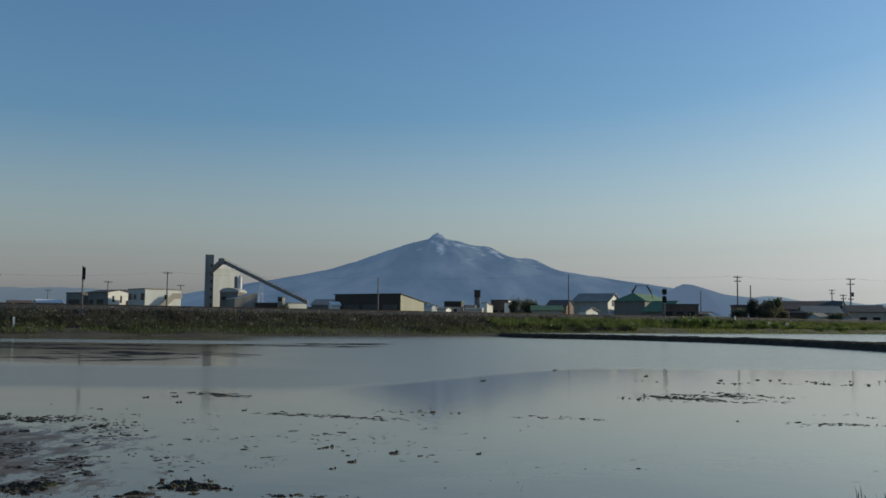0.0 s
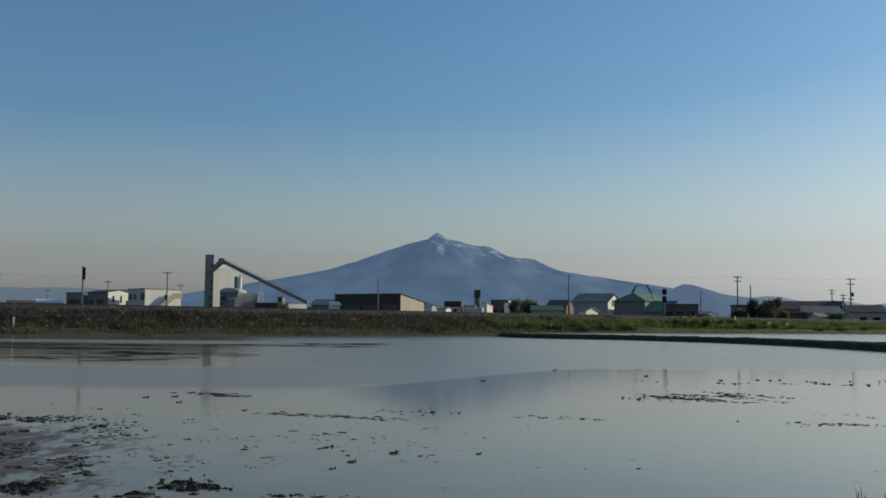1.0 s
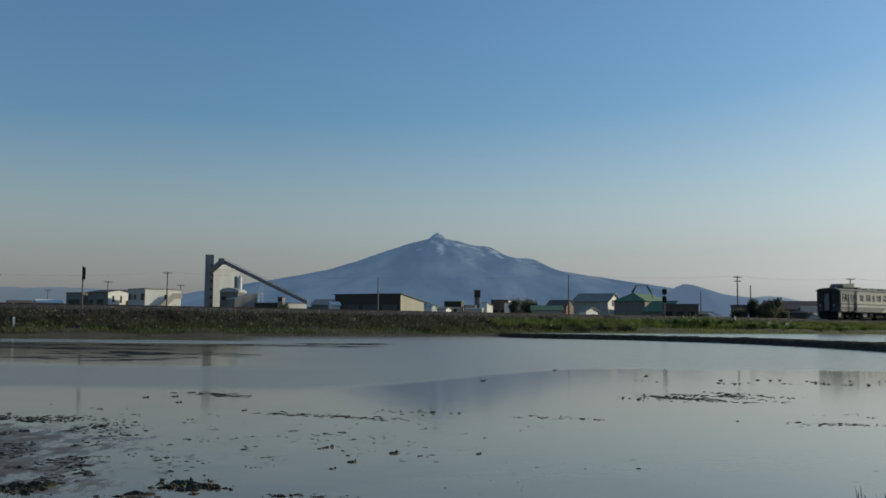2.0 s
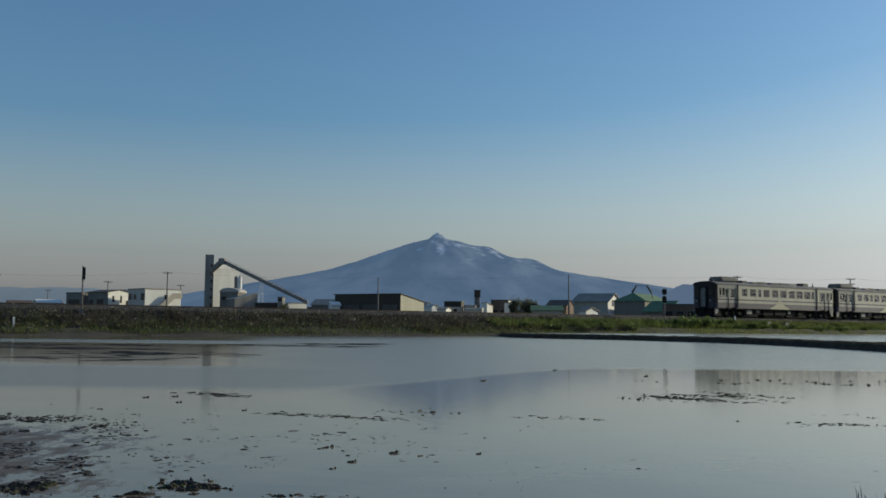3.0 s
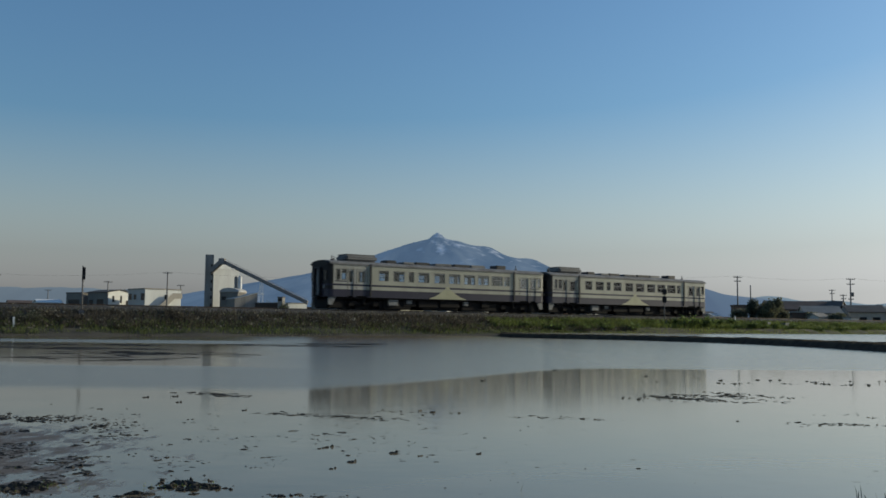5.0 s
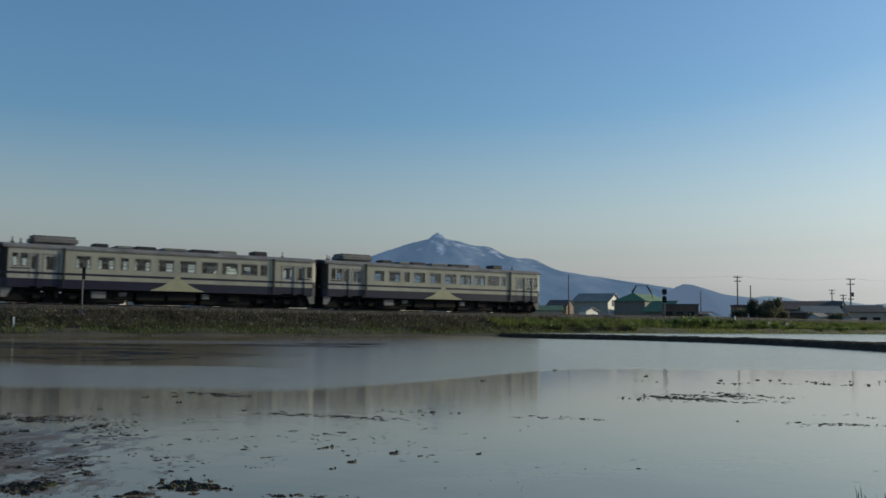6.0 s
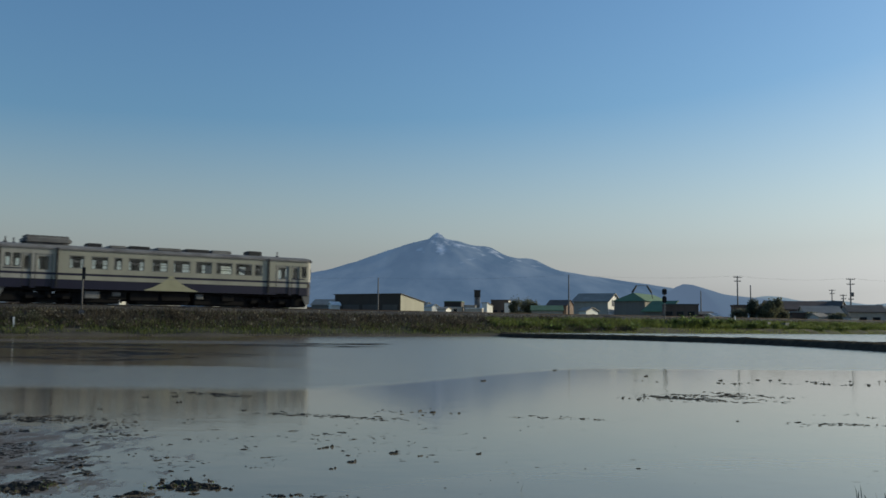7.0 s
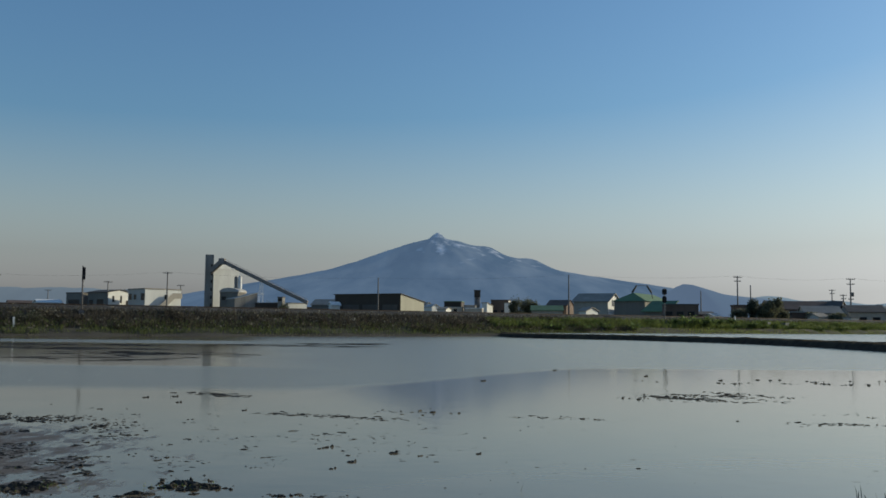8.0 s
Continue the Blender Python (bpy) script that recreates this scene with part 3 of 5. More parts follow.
def building(name, label, category, x, y, turn, w, d, h, roof, rh, wall_m, roof_m, side_m=None, windows=(), over=0.25, doors=()):
    """A house or shed that stands with its front right corner at x, y. Front along -w..0, depth 0..d; windows: (face, u, z, w, h)."""
    t = thing(name, label, category, pose(x, y, GZ, 0, 0, turn), GROUP_HOUSES)
    bm = bmesh.new()
    if roof == "mono":                 # high at the front
        prism(bm, [(0, -0.3), (d, -0.3), (d, h - rh), (0, h)], "x", -w, 0)
    elif roof == "gable_x":
        prism(bm, [(0, -0.3), (d, -0.3), (d, h), (d / 2, h + rh), (0, h)], "x", -w, 0)
    elif roof == "gable_y":
        prism(bm, [(-w, -0.3), (0, -0.3), (0, h), (-w / 2, h + rh), (-w, h)], "y", 0, d)
    else:
        box(bm, -w, 0, 0, d, -0.3, h)
    mats = [wall_m]
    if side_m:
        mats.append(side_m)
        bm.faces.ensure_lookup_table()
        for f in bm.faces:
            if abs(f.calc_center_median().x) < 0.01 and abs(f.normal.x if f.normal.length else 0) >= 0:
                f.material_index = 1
    part("wall", bm, mats, t)
    bm = bmesh.new()
    o, k = over, 0.14
    if roof == "mono":
        sl = rh / d
        prism(bm, [(-o, h + o * sl + 0.01), (d + o, h - rh - o * sl + 0.01), (d + o, h - rh - o * sl + k), (-o, h + o * sl + k)], "x", -w - o, o)
    elif roof == "gable_x":
        sl = rh / (d / 2)
        prism(bm, [(-o, h - o * sl + 0.01), (d / 2, h + rh + 0.01), (d + o, h - o * sl + 0.01), (d + o, h - o * sl + k), (d / 2, h + rh + k), (-o, h - o * sl + k)], "x", -w - o, o)
    elif roof == "gable_y":
        sl = rh / (w / 2)
        prism(bm, [(-w - o, h - o * sl + 0.01), (-w / 2, h + rh + 0.01), (o, h - o * sl + 0.01), (o, h - o * sl + k), (-w / 2, h + rh + k), (-w - o, h - o * sl + k)], "y", -o, d + o)
    elif roof == "hip":
        i = min(w, d) * 0.42
        a = [bm.verts.new(q) for q in ((-w - o, -o, h), (o, -o, h), (o, d + o, h), (-w - o, d + o, h))]
        if w > d:
            r = [bm.verts.new((-w + i, d / 2, h + rh)), bm.verts.new((-i, d / 2, h + rh))]
            q = ((a[0], a[1], r[1], r[0]), (a[1], a[2], r[1]), (a[2], a[3], r[0], r[1]), (a[3], a[0], r[0]))
        else:
            r = [bm.verts.new((-w / 2, i, h + rh)), bm.verts.new((-w / 2, d - i, h + rh))]
            q = ((a[0], a[1], r[0]), (a[1], a[2], r[1], r[0]), (a[2], a[3], r[1]), (a[3], a[0], r[0], r[1]))
        for f in q:
            bm.faces.new(f)
        bm.faces.new(a[::-1])
    else:
        box(bm, -w - o * 0.4, o * 0.4, -o * 0.4, d + o * 0.4, h + 0.003, h + 0.22)
    part("roof", bm, roof_m, t)
    for face, u, z, ww, wh in windows:
        bm, gp = bmesh.new(), bmesh.new()
        fr = 0.07
        if face == "front":
            for q in ((u, u + ww, z, z + fr), (u, u + ww, z + wh - fr, z + wh), (u, u + fr, z + fr, z + wh - fr), (u + ww - fr, u + ww, z + fr, z + wh - fr)):
                box(bm, q[0], q[1], -0.07, 0.01, q[2], q[3])
            box(gp, u + fr, u + ww - fr, -0.03, 0.01, z + fr, z + wh - fr)
        else:
            for q in ((u, u + ww, z, z + fr), (u, u + ww, z + wh - fr, z + wh), (u, u + fr, z + fr, z + wh - fr), (u + ww - fr, u + ww, z + fr, z + wh - fr)):
                box(bm, -0.01, 0.07, q[0], q[1], q[2], q[3])
            box(gp, -0.01, 0.03, u + fr, u + ww - fr, z + fr, z + wh - fr)
        fo = part("window", bm, DARKROOF, t)
        part("pane", gp, WINDOWDARK, fo)
    for face, u, z0, ww, wh, m in doors:
        bm = bmesh.new()
        if face == "front":
            box(bm, u, u + ww, -0.05, 0.01, z0, z0 + wh)
            for j in range(1, int(wh / 0.35)):
                box(bm, u, u + ww, -0.075, -0.04, z0 + j * 0.35 - 0.02, z0 + j * 0.35 + 0.02)
        else:
            box(bm, -0.01, 0.05, u, u + ww, z0, z0 + wh)
            for j in range(1, int(wh / 0.35)):
                box(bm, 0.04, 0.075, u, u + ww, z0 + j * 0.35 - 0.02, z0 + j * 0.35 + 0.02)
        part("door", bm, m, t)
    return t


def build_town():
    building("shed", "grey flat-roofed shed beside a house", "shed", -81.5, 205, -30, 5.6, 5, 6.6, "flat", 0, MIDWALL, DARKROOF, None, [("front", -4.8, 3.7, 3.8, 1.5)])
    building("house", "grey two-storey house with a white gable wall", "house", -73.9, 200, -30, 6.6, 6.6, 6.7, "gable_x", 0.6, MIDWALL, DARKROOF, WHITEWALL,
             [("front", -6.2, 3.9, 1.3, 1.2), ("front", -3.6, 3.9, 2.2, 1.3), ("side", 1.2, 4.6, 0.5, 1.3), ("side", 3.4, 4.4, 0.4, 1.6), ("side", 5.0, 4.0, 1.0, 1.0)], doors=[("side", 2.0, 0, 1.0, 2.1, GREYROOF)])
    # the front's shade is painted grey, the sunlit side stays white
    t = building("house", "white flat-roofed two-storey house with a shade-grey front and an added stair", "house", -64.1, 195, -44, 7.6, 8.6, 7.3, "flat", 0, SHADEWALL, GREYROOF, WHITEWALL,
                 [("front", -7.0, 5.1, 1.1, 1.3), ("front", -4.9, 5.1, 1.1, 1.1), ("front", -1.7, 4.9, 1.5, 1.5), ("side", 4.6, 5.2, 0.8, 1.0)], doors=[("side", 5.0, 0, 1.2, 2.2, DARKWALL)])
    bm = bmesh.new()                    # stair added up the side wall; its grey parapet imitates a slanting shadow
    for j in range(20):
        box(bm, 0.05, 1.17, 0.4 + j * 0.3, 0.72 + j * 0.3, 0.6 + j * 0.26, 0.66 + j * 0.26)
    prism(bm, [(0.2, 0.3), (0.8, 0.3), (6.4, 5.4), (8.2, 5.4), (8.2, 6.6), (6.0, 6.6), (0.2, 1.5)], "x", 1.16, 1.24)
    part("shadow_stair", bm, GREYWALL, t, "added grey stair whose solid parapet stands for a slanting shadow")
    # the dark front wall paints in the shade of an open front
    building("warehouse", "open-fronted warehouse with its shade painted dark and a cream end wall", "warehouse", -9.25, 200, -30, 18.0, 10.0, 6.9, "mono", 1.5, DARKWALL, DARKROOF, CREAMWALL, doors=[("front", -15.6, 0, 4.4, 4.6, DARKROOF), ("front", -10.2, 0, 4.4, 4.6, DARKROOF), ("front", -4.8, 0, 4.0, 4.6, DARKROOF)])
    building("shed", "low grey-roofed shed beside a warehouse", "shed", -25.4, 215, -12, 6.0, 6, 4.7, "gable_x", 1.3, MIDWALL, GREYROOF)
    building("shed", "small white storage hut lit by the sun", "shed", -23.2, 205, 45, 2.5, 0.9, 4.6, "gable_x", 0.5, WHITEWALL, WHITEPAINT)
    # scattered yards towards the town
    building("shed", "dark green sheet-metal shed", "shed", 5.4, 260, -10, 5.0, 6, 6.9, "flat", 0, DARKWALL, GREENROOF)
    building("shed", "low grey lean-to with a pale roof", "shed", 9.0, 262, -10, 4.0, 5, 4.3, "mono", 0.8, GREYWALL, GREYROOF)
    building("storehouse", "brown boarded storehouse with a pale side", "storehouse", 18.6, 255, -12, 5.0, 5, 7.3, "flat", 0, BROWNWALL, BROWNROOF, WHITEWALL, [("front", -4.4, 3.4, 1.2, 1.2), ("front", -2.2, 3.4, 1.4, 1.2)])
    building("shed", "small white shed with a sloping roof", "shed", 12.3, 250, -30, 1.5, 3.5, 6.4, "mono", 0.8, WHITEWALL, GREYROOF)
    building("shed", "low white-roofed yard shelter", "shed", 10.5, 240, -8, 4.4, 4, 4.6, "flat", 0, GREYWALL, WHITEPAINT)
    building("shed", "low pale hoop shelter in a yard", "shed", 0.9, 230, -20, 2.4, 4, 4.2, "gable_x", 0.5, WHITEWALL, GREYROOF)
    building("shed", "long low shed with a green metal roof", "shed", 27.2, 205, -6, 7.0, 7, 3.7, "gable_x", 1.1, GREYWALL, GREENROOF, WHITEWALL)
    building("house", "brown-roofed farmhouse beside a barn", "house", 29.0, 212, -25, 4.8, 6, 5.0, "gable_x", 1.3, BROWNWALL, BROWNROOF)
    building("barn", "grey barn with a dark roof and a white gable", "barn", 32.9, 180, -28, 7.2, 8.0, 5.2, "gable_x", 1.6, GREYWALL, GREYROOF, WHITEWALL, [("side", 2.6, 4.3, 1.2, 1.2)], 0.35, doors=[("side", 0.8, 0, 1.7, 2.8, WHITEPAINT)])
    building("garage", "small white garage with a gabled front", "garage", 28.3, 165, 48, 3.9, 1.5, 2.9, "gable_y", 0.6, WHITEWALL, GREYROOF, None, [("front", -1.9, 1.6, 0.9, 0.8)])
    building("hall", "grey hall under a green hipped metal roof", "hall", 38.0, 170, -30, 6.0, 18.0, 5.0, "hip", 1.7, MIDWALL, GREENROOF, None, [("side", 1.5, 2.2, 1.6, 1.2), ("side", 5.0, 2.2, 1.6, 1.2)], 0.4)
    building("lean_to", "low grey lean-to under a sloping green metal roof", "shed", 40.6, 164, -42, 4.6, 3.4, 3.1, "mono", -1.6, MIDWALL, GREENROOF, MIDWALL, [], 0.45)
    building("canopy_shed", "dark low flat-roofed shed", "shed", 42.4, 150, -6, 5.2, 5, 3.8, "flat", 0, BROWNWALL, DARKROOF, None, [("front", -5.4, 0.6, 1.2, 2.2), ("front", -3.6, 0.6, 1.2, 2.2), ("front", -1.8, 0.6, 1.2, 2.2)])
    building("farmhouse", "long farmhouse with a brown metal roof", "house", 67.4, 155, -6, 11.0, 7, 3.4, "gable_x", 1.4, BROWNWALL, BROWNROOF, None, [("front", -8.5, 1.2, 2.0, 1.2), ("front", -4.5, 1.2, 2.0, 1.2)])
    building("farmhouse", "low farmhouse with a grey metal roof", "house", 64.0, 145, -10, 5.6, 6, 2.6, "gable_x", 1.1, GREYWALL, GREYROOF, WHITEWALL, [("front", -4.9, 1.0, 1.6, 1.0), ("front", -2.2, 1.0, 1.4, 1.0)])
    building("house", "pale house with a white gable end", "house", 66.8, 152, -8, 2.6, 6, 3.0, "gable_y", 0.9, WHITEWALL, GREYROOF)
    building("shed", "pale tin shed beside dark trees", "shed", 54.4, 146, -15, 2.6, 4, 2.9, "gable_x", 0.6, WHITEWALL, GREYROOF)
    building("farmhouse", "dark-roofed farmhouse beside a row of poles", "house", 72.6, 148, -10, 5.8, 7, 2.9, "gable_x", 1.1, GREYWALL, DARKROOF, None, [("front", -4.6, 1.0, 1.5, 1.1), ("front", -2.2, 1.0, 1.2, 1.1)])
    building("farmhouse", "grey-roofed house at the end of the row", "house", 79.0, 150, -5, 6.0, 7, 2.9, "gable_x", 1.0, BROWNWALL, GREYROOF)
    building("shed", "low dark shed among trees", "shed", 48.0, 160, -5, 5.0, 6, 2.4, "gable_x", 0.5, BROWNWALL, DARKROOF)
    building("shed", "long white low-roofed shed", "shed", -109.0, 260, 30, 14.0, 7, 5.3, "gable_x", 0.7, WHITEWALL, BROWNROOF)
    building("shed", "white storage tent in a yard", "shed", -87.5, 208, 35, 5.0, 5, 4.4, "gable_x", 0.7, WHITEWALL, WHITEPAINT)
    building("shed", "low brown shed with a flat roof", "shed", -59.5, 255, -4, 22.0, 5, 3.8, "flat", 0, BROWNWALL, DARKROOF)
    building("shed", "long dark low shed below a conveyor", "shed", -45.0, 320, -4, 24.0, 5, 6.0, "flat", 0, BROWNWALL, DARKROOF)
    building("shed", "pale low block shed by a conveyor", "shed", -44.6, 298, 40, 8.2, 5, 6.8, "flat", 0, WHITEWALL, GREYROOF, None, [("front", -5.5, 3.2, 1.0, 1.0)])
    building("shed", "low grey yard shed below a dark roof", "shed", 5.4, 248, -10, 5.4, 4, 5.0, "flat", 0, GREYWALL, PALEROOF, None, [("front", -4.8, 3.9, 1.0, 0.8), ("front", -2.4, 3.9, 1.0, 0.8)])
    building("shed", "low grey block wall shed in a yard", "shed", 9.0, 246, -6, 3.2, 4, 5.5, "flat", 0, CONCRETE, GREYROOF)
    building("shed", "tiny white gabled shed in a yard", "shed", -0.9, 236, 40, 2.4, 3, 4.9, "gable_y", 0.6, WHITEWALL, PALEROOF)
    building("shed", "tiny white gabled shed in a yard", "shed", -3.0, 240, 40, 1.6, 3, 5.6, "gable_y", 0.5, WHITEWALL, GREYROOF)
    building("shed", "narrow white block beside a brown storehouse", "shed", 20.2, 250, 30, 1.7, 3, 6.4, "flat", 0, WHITEWALL, GREYROOF)
    building("shed", "low white garden shed behind the line", "shed", 45.9, 150, 30, 1.5, 2.0, 2.0, "gable_x", 0.4, WHITEWALL, PALEROOF)
    building("shed", "low white garden shed behind the line", "shed", 47.6, 148, 20, 1.2, 1.8, 1.7, "flat", 0, WHITEWALL, GREYROOF)
    building("shed", "brown boarded shed beside a pole", "shed", 51.2, 152, -8, 2.2, 3, 3.8, "flat", 0, BROWNWALL, BROWNROOF)
    building("house", "house with a broad white gable end", "house", 70.3, 158, 55, 4.4, 2.2, 3.8, "gable_y", 1.0, WHITEWALL, DARKROOF)
    building("shed", "low white shed beside a farmhouse", "shed", 59.6, 140, 25, 2.0, 2.2, 1.9, "gable_x", 0.5, WHITEWALL, GREYROOF)
    building("shed", "low dark-walled lean-to beside a farmhouse", "shed", 58.2, 143, -8, 3.0, 3, 2.6, "mono", 0.5, BROWNWALL, PALEROOF)
    building("shed", "low white shed beside a farmhouse", "shed", 63.4, 138, 25, 1.6, 1.5, 1.7, "flat", 0, WHITEWALL, GREYROOF)
    building("shed", "long low dark yard wall with a flat coping", "shed", -51.6, 288, -3, 8.0, 1.0, 6.6, "flat", 0, DARKWALL, DARKROOF)
    building("hut", "small dark hut on posts by a conveyor", "hut", -50.2, 284, -20, 1.7, 1.6, 8.4, "flat", 0, CONCRETE, DARKROOF, None, [("front", -1.5, 7.2, 1.3, 1.0)])


def build_plant():
    """The batching plant: elevator tower, bins, conveyor and sheds."""
    D = 300
    t = thing("silo_plant", "white concrete silo plant with a tall elevator tower", "silo", pose(-77.4, D, GZ, 0, 0, 18), GROUP_HOUSES)
    bm = bmesh.new()
    box(bm, -1.45, 1.15, -1.3, 1.3, -0.3, 22.8)
    for j in range(1, 9):
        box(bm, -1.5, 1.2, -1.35, 1.35, j * 2.5 - 0.06, j * 2.5 + 0.06)
    part("elevator_tower", bm, CONCRETE, t, "grey stained elevator tower")
    for j in range(1, 8):
        bm = bmesh.new()
        box(bm, 0.3, 0.8, -1.42, -1.3, j * 2.6 + 0.4, j * 2.6 + 1.4)
        part("vent", bm, DARKWALL, t)
    bm = bmesh.new()
    prism(bm, [(1.2, -1.2), (10.0, 2.7), (8.8, 5.6), (1.2, 2.4)], "z", -0.3, 18.0)
    prism(bm, [(1.1, -1.38), (10.2, 2.65), (8.9, 5.8), (1.1, 2.5)], "z", 18.0, 18.35)
    prism(bm, [(2.6, -0.2), (6.8, 1.7), (5.9, 3.6), (2.6, 2.2)], "z", 18.35, 19.8)
    part("bin", bm, WHITEWALL, t, "white painted storage bin")
    bm = bmesh.new()
    tube(bm, (9.5, -4.67, 8.5), (9.5, -4.67, 15.4), 0.65, sides=16)
    tube(bm, (9.5, -4.67, 15.4), (9.5, -4.67, 15.9), 0.65, 0.2, sides=16)
    for z in (10.0, 11.8, 13.6):
        tube(bm, (9.5, -4.67, z), (9.5, -4.67, z + 0.12), 0.70, sides=16)
    part("slim_silo", bm, WHITEPAINT, t, "slim white cement silo")
    bm = bmesh.new()
    tube(bm, (8.25, -4.27, 0), (8.25, -4.27, 15.2), 0.56, sides=16)
    tube(bm, (8.25, -4.27, 15.2), (8.25, -4.27, 15.7), 0.56, 0.2, sides=16)
    part("grey_silo", bm, CONCRETE, t, "slim grey cement silo")
    bm = bmesh.new()
    for x, y in ((8.95, -5.2), (10.05, -5.2), (8.95, -4.1), (10.05, -4.1)):
        box(bm, x - 0.1, x + 0.1, y - 0.1, y + 0.1, 0, 8.6)
    part("silo_frame", bm, CONVEYOR, t)
    # conveyor
    c = thing("conveyor", "dark steel conveyor gallery sloping down from a silo", "conveyor", pose(0, 0, 0), GROUP_HOUSES)
    top, low, left = Vector((-72.4, D - 4, 21.6)), Vector((-43.8, D - 6, 8.2)), Vector((-76.0, D - 3.5, 18.4))

    def gallery(a, b, hgt, wid, name, m):
        bm = bmesh.new()
        d = (b - a).normalized()
        n = d.cross(Vector((0, 1, 0))).normalized()
        if n.z < 0:
            n = -n
        y = Vector((0, wid, 0))
        v = [bm.verts.new(q) for q in (a - n * hgt / 2 - y, a + n * hgt / 2 - y, a + n * hgt / 2 + y, a - n * hgt / 2 + y, b - n * hgt / 2 - y, b + n * hgt / 2 - y, b + n * hgt / 2 + y, b - n * hgt / 2 + y)]
        for q in ((0, 1, 2, 3), (7, 6, 5, 4), (0, 4, 5, 1), (1, 5, 6, 2), (2, 6, 7, 3), (3, 7, 4, 0)):
            bm.faces.new([v[i] for i in q])
        part(name, bm, m, c)
    gallery(top, low, 0.95, 0.9, "gallery", CONVEYOR)
    gallery(top - Vector((0, 0, 0.62)), low - Vector((0, 0, 0.62)), 0.22, 0.92, "lower_chord", DARKROOF)
    gallery(left, top, 1.3, 0.9, "head_gallery", CONVEYOR)
    gallery(left - Vector((0, 0, 0.9)), top - Vector((0, 0, 0.9)), 0.4, 0.8, "head_beam", DARKROOF)
    bm = bmesh.new()
    for j in range(24):
        p = top.lerp(low, j / 23.0)
        tube(bm, p + Vector((0, -0.95, -0.6)), p + Vector((0, -0.95, 0.95)), 0.05, sides=5)
    tube(bm, top + Vector((0, -0.95, 0.95)), low + Vector((0, -0.95, 0.95)), 0.05, sides=5)
    part("handrail", bm, CONVEYOR, c)
    bm = bmesh.new()
    box(bm, -73.3, -71.5, D - 5.2, D - 2.8, 20.4, 22.3)
    part("head_house", bm, CONVEYOR, c)
    for x, z in ((-59.2, 14.8),):
        bm = bmesh.new()
        for o in (-0.9, 0.9):
            tube(bm, (x + o * 0.3, D - 5 + o, z), (x + o * 1.2, D - 5 + o, GZ), 0.06, sides=6)
            tube(bm, (x - o * 0.3, D - 5 + o, z), (x - o * 1.2, D - 5 + o, GZ), 0.06, sides=6)
        for q in range(1, 4):
            box(bm, x - 1.0, x + 1.0, D - 5.1, D - 4.9, z * q / 4.2, z * q / 4.2 + 0.14)
        part("trestle", bm, WHITEPAINT, c, "pale steel trestle")
    # sheds at the plant's foot
    s = building("loading_shed", "grey loading shed with an arched roof at a silo", "shed", -66.0, 292, -14, 6.4, 6, 10.1, "flat", 0, MIDWALL, GREYROOF, None, [("front", -5.8, 7.6, 1.6, 1.2)])
    bm = bmesh.new()
    arc = [(-6.5, 10.33)] + [(-3.2 - 3.3 * math.cos(math.pi * j / 10), 10.33 + 1.3 * math.sin(math.pi * j / 10)) for j in range(1, 10)] + [(0.1, 10.33)]
    prism(bm, arc, "y", -0.3, 6.2)
    part("arched_roof", bm, PALEROOF, s)
    # shade on the front is put in as darker siding than the lit side
    building("shed", "low shed with a sloping pale roof by a silo", "shed", -65.6, 286, -55, 7.0, 7.6, 7.9, "mono", -1.95, MIDWALL, PALEROOF, CONCRETE, [("side", 1.0, 3.6, 1.4, 1.2)])


def build_arch_posts():
    """Dark slanted frame posts that stand up behind the hipped hall."""
    for x, lean in ((37.2, 1.0), (41.2, -1.0)):
        bm = bmesh.new()
        tube(bm, (x - lean * 1.2, 178, GZ), (x + lean * 0.1, 178, 7.9), 0.07, sides=6)
        tube(bm, (x + lean * 0.1, 178, 7.9), (x + lean, 178, 9.3), 0.20, 0.17, sides=6)
        tube(bm, (x + lean, 178, 9.2), (x + lean * 2.0, 178, 9.3), 0.05, sides=5)
        solid("frame_post", bm, DARKROOF, "slanted dark steel frame post behind a hall", "post", None, "slanted frame posts")
    bm = bmesh.new()                    # lattice chimney frame in the yards
    t = thing("signal_tower", "dark lattice tower with a boxed head", "tower", pose(9.9, 258, GZ))
    for a, b in ((-0.65, -0.65), (0.65, -0.65), (0.65, 0.65), (-0.65, 0.65)):
        tube(bm, (a, b, -0.2), (a, b, 8.4), 0.12, sides=6)
    for j in range(6):
        z = j * 1.35
        tube(bm, (-0.65, -0.65, z), (0.65, -0.65, z + 1.35), 0.07, sides=5)
        tube(bm, (0.65, -0.65, z), (-0.65, -0.65, z + 1.35), 0.07, sides=5)
        box(bm, -0.7, 0.7, -0.72, -0.6, z + 1.25, z + 1.38)
    box(bm, -0.5, 0.5, -0.5, 0.5, -0.2, 8.3)
    part("frame", bm, CONVEYOR, t)
    bm = bmesh.new()
    box(bm, -0.85, 0.85, -0.85, 0.85, 8.2, 10.1)
    box(bm, -1.0, 1.0, -1.0, 1.0, 10.1, 10.25)
    part("head", bm, DARKWALL, t)


